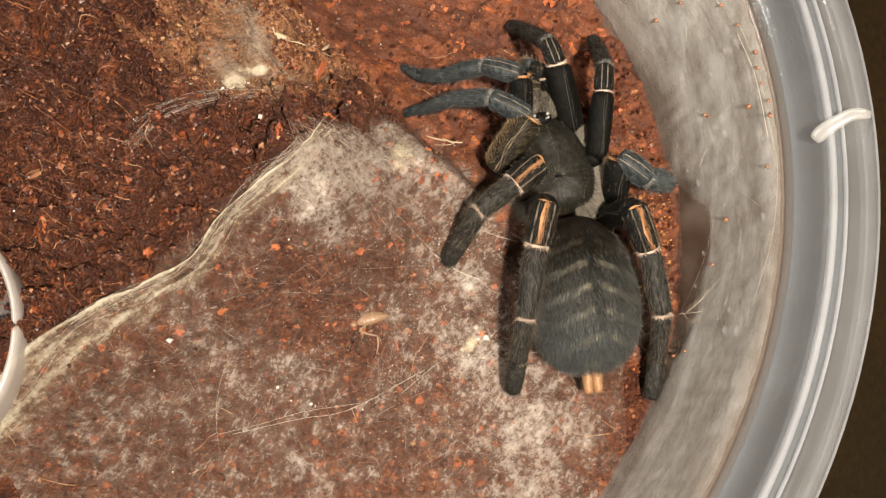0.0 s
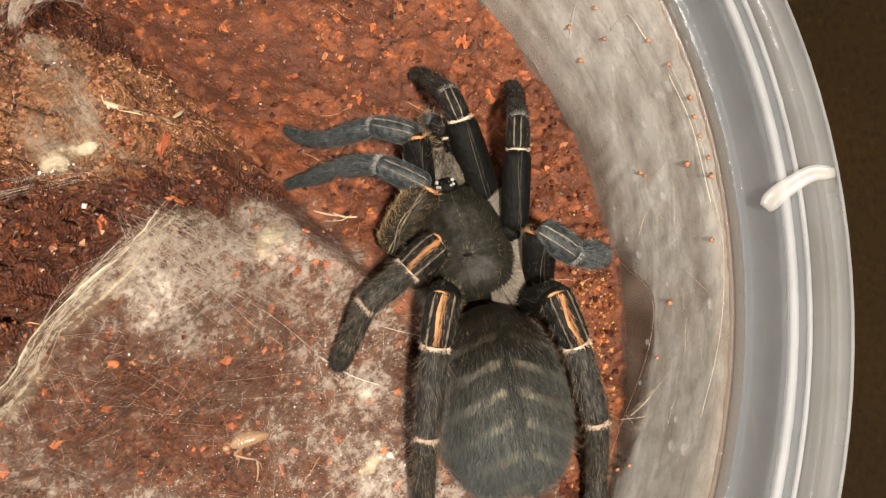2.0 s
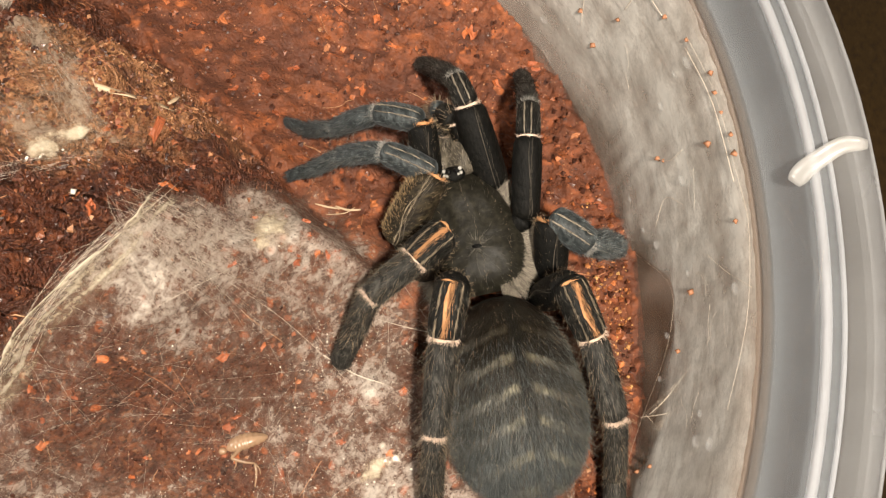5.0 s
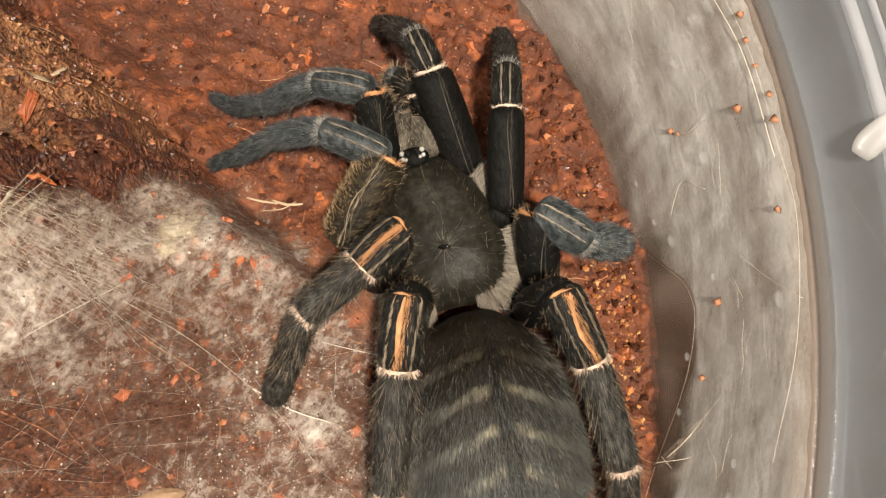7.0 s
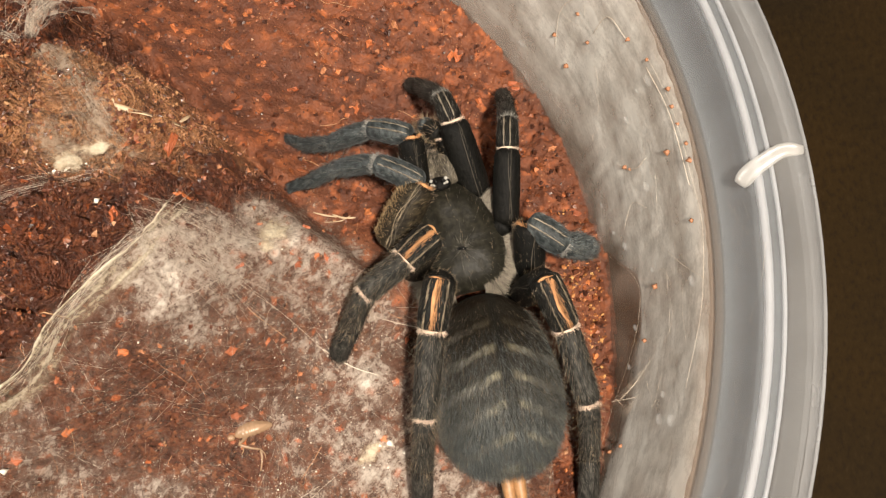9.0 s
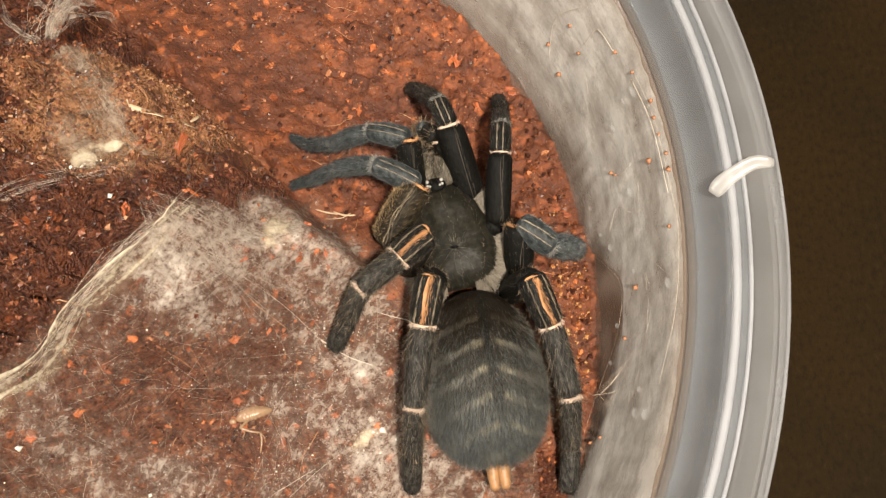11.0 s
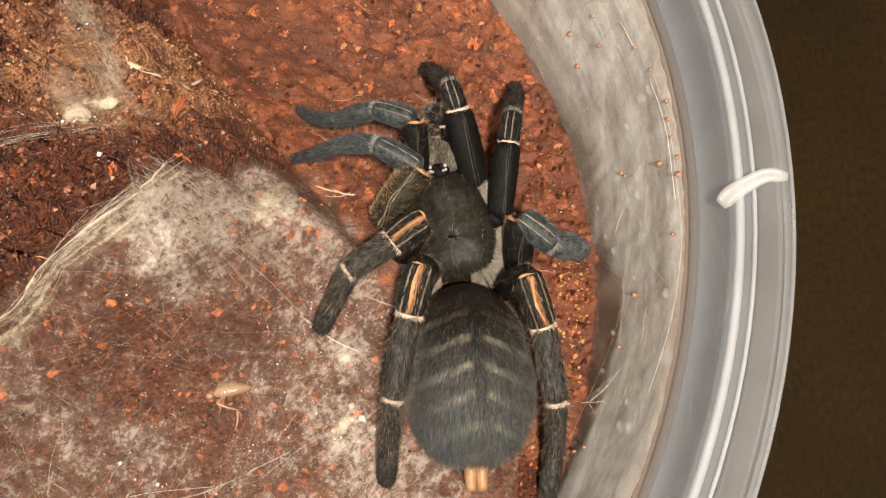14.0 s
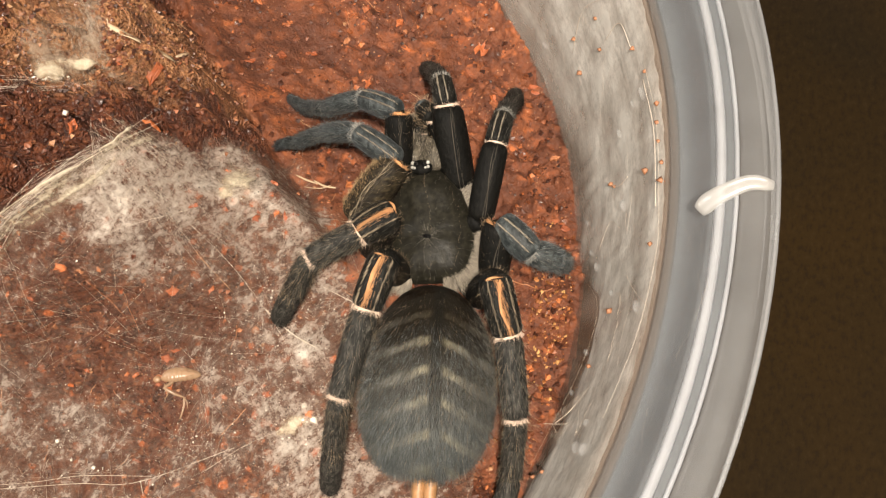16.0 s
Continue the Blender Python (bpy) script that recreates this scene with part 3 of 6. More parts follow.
def make_table():
    v = [(x, y, z) for z in (-28, 0) for y in (-380, 420) for x in (-600, 600)]
    f = [(0, 2, 3, 1), (4, 5, 7, 6), (0, 1, 5, 4), (2, 6, 7, 3), (0, 4, 6, 2), (1, 3, 7, 5)]
    table = thing("table", (v, f), TABLE, "dark brown wooden table with a dull worn top", "table")
    table.data.polygons.foreach_set("use_smooth", [False] * 6)
    for x in (-550, 550):
        for y in (-330, 370):
            line = [Vector((x, y, z)) for z in (-750, -400, -29)]
            part("leg", tube(line, (22, 25, 30), 4, 1.0, (0, 1, 0)), TABLE, table)


def grid_sheet(height, x0, x1, y0, y1, step, keep):
    """A sheet over a square grid, where keep(x, y) holds."""
    nx, ny = int((x1 - x0) / step) + 1, int((y1 - y0) / step) + 1
    index, verts, faces = {}, [], []
    for j in range(ny):
        for i in range(nx):
            x, y = x0 + i * step, y0 + j * step
            if keep(x, y):
                index[i, j] = len(verts)
                verts.append((x, y, height(x, y)))
    for i, j in index:
        if (i + 1, j) in index and (i, j + 1) in index and (i + 1, j + 1) in index:
            faces.append((index[i, j], index[i + 1, j], index[i + 1, j + 1], index[i, j + 1]))
    return verts, faces


def make_ground():
    """The soil that fills the tub: one sheet, finer where the camera passes."""
    def inside(x, y):
        return math.hypot(x, y) < 76 and math.hypot(x, y) < wall_radius(ground_height(x, y)) + 0.5
    fine = grid_sheet(soil_height, -30, 67, -42, 52, 0.38, inside)
    far = grid_sheet(lambda x, y: soil_height(x, y) - 0.3, -72, 72, -72, 72, 1.6, lambda x, y: inside(x, y) and not (-28.5 < x < 66 and -40.5 < y < 50.5))
    return thing("ground", join(fine, far), SOIL, "moist reddish brown coconut fibre soil heaped in the tub", "soil", kind="structure")


# ---- the tub ----
def make_tub():
    inner = [(wall_radius(5), 5)] + [(wall_radius(z), z) for z in (14, 25, 34, 42, 50, 56, 60.4)]
    outer = [(r + 0.9, z) for r, z in inner[::-1]]
    body = [(0.02, 4), *inner, *[(r, z - 0.2) for r, z in outer], (50.5, 1.2), (48, 0.6), (0.02, 0.6)]
    tub = thing("plastic_tub", lathe(body), TUB, "round clear plastic tub, hazy and streaked inside", "tub")
    rim = [(71.6, 60.5), (72.4, 60.75), (73.2, 61.3), (74.0, 62.6), (74.8, 63.8), (75.3, 64.5), (75.2, 64.0), (74.5, 62.4), (73.4, 60.7), (72.0, 60.2)]
    part("rim", lathe(rim), RIM, tub, "clear plastic rim, flaring from the wall")
    # Ridge, thin bead and outer edge carry painted highlights in whiter plastic.
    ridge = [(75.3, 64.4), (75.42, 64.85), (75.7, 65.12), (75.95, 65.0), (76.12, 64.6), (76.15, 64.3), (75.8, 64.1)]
    part("rim_ridge", lathe(ridge), RIDGE_SHINE, tub, "rounded ridge of the rim, its shine in a whiter plastic")
    gutter = [(76.15, 64.4), (76.5, 64.2), (76.82, 64.4), (76.82, 64.0), (76.5, 63.8), (76.15, 64.0)]
    part("rim_gutter", lathe(gutter), RIM, tub, "clear groove of the rim")
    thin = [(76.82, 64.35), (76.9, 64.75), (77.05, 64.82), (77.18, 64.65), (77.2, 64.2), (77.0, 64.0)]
    part("rim_bead", lathe(thin), RIDGE_SHINE, tub, "thin bead beside the groove, its shine in a whiter plastic")
    lip = [(77.2, 64.2), (77.5, 64.45), (78.1, 64.9), (78.8, 65.2), (79.4, 65.15), (79.85, 64.9), (80.12, 64.5), (80.1, 60.2), (79.6, 60.0), (79.5, 63.6), (79.0, 64.4), (78.2, 64.3), (77.4, 63.8)]
    part("rim_lip", lathe(lip), LIP, tub, "rolled outer lip of the rim")
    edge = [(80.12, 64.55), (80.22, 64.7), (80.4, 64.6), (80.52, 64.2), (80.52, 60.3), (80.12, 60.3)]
    part("rim_edge", lathe(edge), EDGE_SHINE, tub, "outer edge of the rim, its shine in a whiter plastic")
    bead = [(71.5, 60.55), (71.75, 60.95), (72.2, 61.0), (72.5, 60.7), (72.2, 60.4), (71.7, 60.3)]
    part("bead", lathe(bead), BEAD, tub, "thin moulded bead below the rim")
    line = spline([(74.1, -0.2, 64.2), (74.9, 0.55, 64.8), (76.2, 1.3, 65.3), (78.0, 2.1, 65.55), (79.8, 2.0, 65.3)], 12)
    radii = [0.55, 0.76, 0.82, 0.82, 0.8, 0.77, 0.74, 0.72, 0.7, 0.68, 0.6, 0.4]
    part("tab", tube(line, radii, 16, 0.42), TAB, tub, "white pointed plastic tab across the rim")
    return tub


def cover_of(ob, values):
    at = ob.data.attributes.new("cover", "FLOAT", "POINT")
    at.data.foreach_set("value", values)


def make_lining():
    """The silk that coats the tub's wall, with an uneven lower edge."""
    def low_edge(a):
        z = 35.5 + 10.5 * math.exp(-((a + 4) / (11 if a < -4 else 5.5)) ** 2) + 3 * smooth(-12, -26, a)
        return z + 0.7 * noise.noise((a * 0.35, 0, 5))
    na, nz, verts, faces, cover = 420, 40, [], [], []
    for i in range(na + 1):
        a = -75 + 150 * i / na
        z0 = low_edge(a)
        for j in range(nz + 1):
            z = z0 + (60.3 - z0) * j / nz
            r = wall_radius(z) - 0.25 - 0.25 * abs(noise.noise((a * 0.5, z * 0.12, 1)))
            verts.append((r * math.cos(radians(a)), r * math.sin(radians(a)), z))
            edge = (0.35 + 0.65 * smooth(z0, 46, z)) * (0.8 + 0.2 * smooth(0, 1, j))
            cover.append(edge * (0.95 + 0.6 * noise.noise((a * 0.07, z * 0.3, 8)) + 0.45 * noise.noise((a * 0.3, z * 0.35, 3)) + 0.25 * noise.noise((a * 0.9, z * 0.9, 5))))
    for i in range(na):
        for j in range(nz):
            q = i * (nz + 1) + j
            faces.append((q, q + nz + 1, q + nz + 2, q + 1))
    ob = thing("wall_web", (verts, faces), LINING, "grey streaky silk sheet coating the tub's inner wall", "web", kind="stuff")
    cover_of(ob, cover)


def make_ground_webs():
    """Silk over the slope, and the thick folded silk along its upper edge."""
    def veil_height(x, y):
        z = ground_height(x, y)
        p = Vector((x, y, z))
        return z + 0.42 + 0.75 * noise.noise(p * 0.16) + 0.35 * noise.noise(p * 0.42 + Vector((7, 1, 3))) + 0.15 * noise.noise(p * 1.3)

    def zone(x, y):
        d = 0.6 * (x - 20) - 0.8 * (y - 5)
        e = 0.74 * (x - 22) + 0.67 * (y - 8)
        return d, e
    shape = grid_sheet(veil_height, -20, 54, -52, 16, 0.5, lambda x, y: zone(x, y)[0] > -1.0 and zone(x, y)[1] < 9)
    sheet = thing("ground_web", shape, SILK, "thin whitish silk sheet spread over the soil slope", "web", kind="stuff")
    tufts = ((20.5, -1.0, 30, 0.30), (16.6, -2.0, 9, 0.22), (18, 2, 8, 0.3), (27, 4.3, 12, 0.5), (31, 3, 16, 0.3), (31, -7.8, 10, 0.18), (34.8, -10.5, 5, 0.55), (33, -17.5, 16, 0.25), (37, -20.5, 12, 0.28), (28.5, -14.5, 12, 0.22),
             (13, -23, 10, 0.22), (5, -25, 30, 0.08), (20, -21, 24, -0.28), (18, -12, 34, -0.32), (9, -13, 30, -0.28), (26, -7, 14, -0.2), (36, -3, 8, 0.3), (17.0, -4.5, 14, 0.28), (25.5, -1.5, 14, 0.12), (40.5, -26, 24, 0.12), (46, -29, 30, 0.08), (42, -30, 60, 0.35))
    cover = []
    for x, y, z in shape[0]:
        d, e = zone(x, y)
        c = 0.37 + 0.24 * noise.noise((x * 0.11, y * 0.11, 2)) + 0.32 * noise.noise((x * 0.5, y * 0.5, 2))
        c += sum(1.0 * k * math.exp(-((x - a) ** 2 + (y - b) ** 2) / q) for a, b, q, k in tufts)
        c = max(0.15, c) * smooth(-1.0, 1.0, d) * (1 - smooth(5.5, 9, e)) * (1 - 0.6 * smooth(47, 56, x))
        cover.append(min(1.2, max(0.0, c)))
    cover_of(sheet, cover)

    # the fold: centre line, and its width at each place
    course = [(20.6, 6.4, 1.2), (18.6, 2.6, 1.6), (15.6, -0.8, 2.0), (9.0, -5.6, 2.2), (5.1, -9.8, 2.3), (-0.9, -14.0, 3.0), (-5.4, -16.6, 4.2), (-9.5, -19.5, 4.6), (-14, -24, 5.0), (-18, -28.5, 5.2), (-22, -34, 5.0)]
    crest = spline(course, 220)
    verts, faces, cover, n = [], [], [], 26
    for i, p in enumerate(crest):
        w = (crest[min(i + 1, 219)] - crest[max(i - 1, 0)]).normalized()
        s = Vector((-w.y, w.x, 0)).normalized()
        s = s if s.x > 0 else -s
        wide = p.z * (1 + 0.25 * noise.noise((i * 0.07, 0, 0)))
        for k in range(n + 1):
            u = k / n
            q = p + s * ((u - 0.5 + 0.10 * noise.noise((i * 0.06, 7, 1))) * wide)
            fold = 0.55 * math.sin(u * 13 + 2.2 * noise.noise((i * 0.05, 2, 3))) * (1 - u * 0.5)
            z = ground_height(q.x, q.y) + 0.75 + 0.9 * (1 - smooth(0.0, 0.8, u)) + 0.35 * fold + 0.3 * noise.noise((i * 0.18, u * 6, 4))
            verts.append((q.x, q.y, z))
            c = 0.36 + 0.8 * math.exp(-((u - 0.07) / 0.06) ** 2) + 0.5 * math.exp(-((u - 0.6 - 0.08 * math.sin(i * 0.05)) / 0.06) ** 2) + 0.25 * math.exp(-((u - 0.33 + 0.07 * math.sin(i * 0.08)) / 0.04) ** 2) + 0.5 * noise.noise((i * 0.07, u * 4, 9))
            cover.append(max(0.0, c) * smooth(0, 0.04, u) * (1 - smooth(0.75, 1.0, u)) * smooth(0, 12, i))
    for i in range(219):
        for k in range(n):
            q = i * (n + 1) + k
            faces.append((q, q + n + 1, q + n + 2, q + 1))
    ridge = thing("ridge_web", (verts, faces), RIDGE_SILK, "thick yellowish folded silk along the edge of the slope", "web", kind="stuff")
    cover_of(ridge, cover)

    # loose cobweb over the mound's far edge: thin curled ribbons
    rng, verts, faces, cover = random.Random(61), [], [], []
    for k in range(13):
        x, y, z, way = 3.8 + rng.uniform(-1.0, 1.0), 25.0 + rng.uniform(-0.4, 0.8), 64.0 + rng.uniform(0, 0.6), rng.uniform(0.6, 2.6)
        bend, wide, first, m = rng.uniform(-0.10, 0.10), rng.uniform(0.5, 1.5), len(verts), rng.randrange(22, 40)
        for i in range(m + 1):
            u = i / m
            tilt = 1.2 * math.sin(3.0 * u + k)
            half = wide * (0.35 + 0.65 * math.sin(math.pi * u) ** 0.7)
            for j in range(5):
                w = (j / 4 - 0.5) * half
                verts.append((x - math.sin(way) * w * math.cos(tilt), y + math.cos(way) * w * math.cos(tilt), z + w * math.sin(tilt)))
                cover.append((0.30 + 0.5 * abs(j / 2 - 1) + 0.4 * noise.noise((x, y, k * 3.0))) * smooth(0, 0.08, u) * (1 - smooth(0.8, 1, u)))
            x, y, z = x + 0.27 * math.cos(way), y + 0.27 * math.sin(way), z + 0.02 * math.sin(i * 0.4 + k)
            way += bend * (0.4 + 1.2 * u) + 0.12 * math.sin(i * 0.7 + k)
        faces += [(first + i * 5 + j, first + i * 5 + j + 1, first + i * 5 + j + 6, first + i * 5 + j + 5) for i in range(m) for j in range(4)]
    corner = [Vector(p) for p in ((60.6, -15.9, 43.6), (65.9, -11.8, 48.4), (62.0, -17.6, 43.2), (65.2, -15.2, 47.4))]
    m, verts2, cover2 = 14, [], []
    for i in range(m + 1):
        for k in range(m + 1):
            u, v = i / m, k / m
            p = corner[0].lerp(corner[1], u).lerp(corner[2].lerp(corner[3], u), v)
            verts2.append(p - Vector((0.6, 0, 0.5)) * math.sin(math.pi * v))
            cover2.append((0.5 + 0.5 * noise.noise((u * 3, v * 4, 1))) * smooth(0, 0.2, u) * (0.4 + 0.6 * abs(2 * v - 1)))
    faces2 = [(i * (m + 1) + k, (i + 1) * (m + 1) + k, (i + 1) * (m + 1) + k + 1, i * (m + 1) + k + 1) for i in range(m) for k in range(m)]
    bridge = thing("corner_web", (verts2, faces2), COBWEB, "thin torn web between the soil and the tub's wall", "web", kind="stuff")
    cover_of(bridge, cover2)
    loose = thing("cobweb", (verts, faces), COBWEB, "loose smoky cobweb hanging off the soil mound", "web", kind="stuff")
    cover_of(loose, cover)

    patch = grid_sheet(lambda x, y: soil_height(x, y) * 0.5 + ground_height(x, y) * 0.5 + 0.9 + 0.4 * noise.noise((x * 0.5, y * 0.5, 4)), 0, 20, 6, 27, 0.4, lambda x, y: math.hypot((x - 9.5) / 9.5, (y - 16.5) / 10.5) < 1)
    web = thing("mound_web", patch, MOUND_SILK, "ragged brownish silk draped over the soil mound", "web", kind="stuff")
    flow = spline([(3.9, 25.6, 0), (6.6, 23.0, 0), (10.4, 18.4, 0), (13.0, 13.6, 0), (15.5, 10.4, 0)], 17)

    def mound_cover(x, y):
        c = 0.0
        for a, b, q, k in ((7.7, 17.0, 9, 0.5), (7.5, 13.0, 6, 0.6), (9.8, 11.4, 5, 0.5), (11.5, 17.0, 8, 0.2), (13.5, 12.5, 6, 0.35), (8.5, 21.5, 10, 0.2), (5.0, 25.0, 6, 0.4)):
            c += k * math.exp(-((x - a) ** 2 + (y - b) ** 2) / q)
        near = min(math.hypot(x - p.x, y - p.y) / (1.2 + 0.10 * i) for i, p in enumerate(flow))
        c += 0.42 * (1 - smooth(0.3, 1.6, near))
        return max(0.0, min(1.1, c * (0.9 + 0.8 * noise.noise((x * 0.35, y * 0.35, 6)))))
    cover_of(web, [mound_cover(x, y) for x, y, z in patch[0]])


def make_crusts():
    for cx, cy, rx, ry, turn in ((11.2, 12.5, 2.7, 1.1, 15), (8.9, 10.7, 2.3, 1.5, -30), (27.4, 4.1, 2.9, 2.9, 20), (34.6, -18.6, 2.2, 1.2, 30)):
        co, si = math.cos(radians(turn)), math.sin(radians(turn))

        def far(x, y):
            u, v = (x - cx) * co + (y - cy) * si, (y - cy) * co - (x - cx) * si
            return math.hypot(u / rx, v / ry)
        shape = grid_sheet(lambda x, y: ground_height(x, y) + 1.15 + 0.3 * noise.noise((x * 0.9, y * 0.9, 2)), cx - 3, cx + 3, cy - 3, cy + 3, 0.25, lambda x, y: far(x, y) < 1)
        ob = thing("pale_crust", shape, CRUST, "pale cream crust of dried silk on the soil", "crust", group="pale crusts")
        cover_of(ob, [0.95 * (1 - smooth(0.1, 1.0, far(x, y) + 0.6 * noise.noise((x * 0.8, y * 0.8, 1)))) for x, y, z in shape[0]])


make_room()
make_table()
GROUND = make_ground()
make_tub()


# ---- the spider ----
BASE = Vector((47.5, -4.0, 40.0))
RNG = random.Random(5)


def beast(name, shape, material, parent, label=""):
    return part(name, shape, material, parent, label, BASE)


def stripe(line, radii, turn, s0, s1, half, lift=1.05):
    """A raised strip along a limb, turned by so many degrees from its top."""
    fr = frames_of(line)
    n, verts, faces = len(line), [], []
    picks = [i for i in range(n) if s0 <= i / (n - 1) <= s1]
    for m, i in enumerate(picks):
        p, w, s, u = fr[i]
        taper = max(0.15, math.sin(math.pi * (m + 0.5) / len(picks)) ** 0.5) * (1 + 0.7 * noise.noise((m * 0.8, p.x, turn)))
        sway = 11 * math.sin(3.2 * m / len(picks) + p.x)
        for k, g in ((-1, 0.985), (-0.5, lift), (0.5, lift), (1, 0.985)):
            a = radians(turn + sway) + k * half / radii[i] * taper
            verts.append(p + (s * math.sin(a) + u * math.cos(a)) * (radii[i] * g))
    for m in range(len(picks) - 1):
        for k in range(3):
            q = m * 4 + k
            faces.append((q, q + 1, q + 5, q + 4))
    return verts, faces


def band(line, radii, s, wide, lift=1.07, arc=150, crown=0.0):
    """A raised ring round the upper part of a limb at the share s of its length."""
    fr = frames_of(line)
    x = s * (len(line) - 1)
    i = min(int(x), len(line) - 2)
    p = fr[i][0].lerp(fr[i + 1][0], x - i)
    w, side, u = fr[i][1:]
    r = radii[i] + (radii[i + 1] - radii[i]) * (x - i)
    verts, faces, n = [], [], 18
    for k in range(n + 1):
        a = radians(-arc + 2 * arc * k / n)
        out = side * math.sin(a) + u * math.cos(a)
        jag = 0.5 * noise.noise((k * 0.35, p.x, p.y))
        thin = 0.7 + 0.6 * noise.noise((k * 1.3, p.y, p.x))
        for g, o in ((0.97, -0.5), (lift, -0.25), (lift, 0.25), (0.97, 0.5)):
            verts.append(p + out * (r * g) + w * ((o * thin + jag) * wide + crown * (1 - math.cos(a))))
    for k in range(n):
        for j in range(3):
            q = k * 4 + j
            faces.append((q, q + 1, q + 5, q + 4))
    return verts, faces


def limb_hair(line, radii, count, short, long_, lean=0.5, down=True):
    """Bristle roots scattered over a limb."""
    fr, roots = frames_of(line), []
    for _ in range(count):
        x = RNG.uniform(0.06, 0.94) * (len(line) - 1)
        i = int(x)
        p = fr[i][0].lerp(fr[i + 1][0], x - i)
        w, side, u = fr[i][1:]
        a = RNG.uniform(-math.pi, math.pi)
        out = side * math.sin(a) + u * math.cos(a)
        roots.append((p + out * radii[i] * 0.96, out + w * (lean * RNG.uniform(0.4, 1.5)), RNG.uniform(short, long_)))
    return roots


def fuzz(line, radii, s, wide, arc, count=170, lean=1.4):
    """Short pale hairs that make a ring's edge woolly."""
    fr, roots = frames_of(line), []
    for _ in range(count):
        x = min(len(line) - 1.01, max(0.0, s * (len(line) - 1) + RNG.gauss(0, 0.25)))
        i = int(x)
        p = fr[i][0].lerp(fr[i + 1][0], x - i)
        w, side, u = fr[i][1:]
        r = radii[i] + (radii[i + 1] - radii[i]) * (x - i)
        a = radians(RNG.uniform(-arc, arc))
        out = side * math.sin(a) + u * math.cos(a)
        roots.append((p + out * (r * 1.01) + w * RNG.uniform(-0.5, 0.2) * wide, out * RNG.uniform(0.4, 1.0) + w * lean * RNG.uniform(0.3, 1.2), wide * RNG.uniform(0.7, 1.5)))
    return hairs(roots, 0.25, 0.018)


def combed(line, radii, turn, s0, s1, half, count):
    """Hairs combed along a stripe of a limb."""
    fr, roots = frames_of(line), []
    for _ in range(count):
        x = min(len(line) - 1.01, (s0 + (s1 - s0) * RNG.random()) * (len(line) - 1))
        i = int(x)
        p = fr[i][0].lerp(fr[i + 1][0], x - i)
        w, side, u = fr[i][1:]
        r = radii[i] + (radii[i + 1] - radii[i]) * (x - i)
        a = radians(turn) + RNG.gauss(0, 0.55) * half / r
        out = side * math.sin(a) + u * math.cos(a)
        roots.append((p + out * (r * 1.01), out * 0.22 + w + side * RNG.uniform(-0.12, 0.12), RNG.uniform(0.4, 0.9)))
    return hairs(roots, 0.06, 0.017)


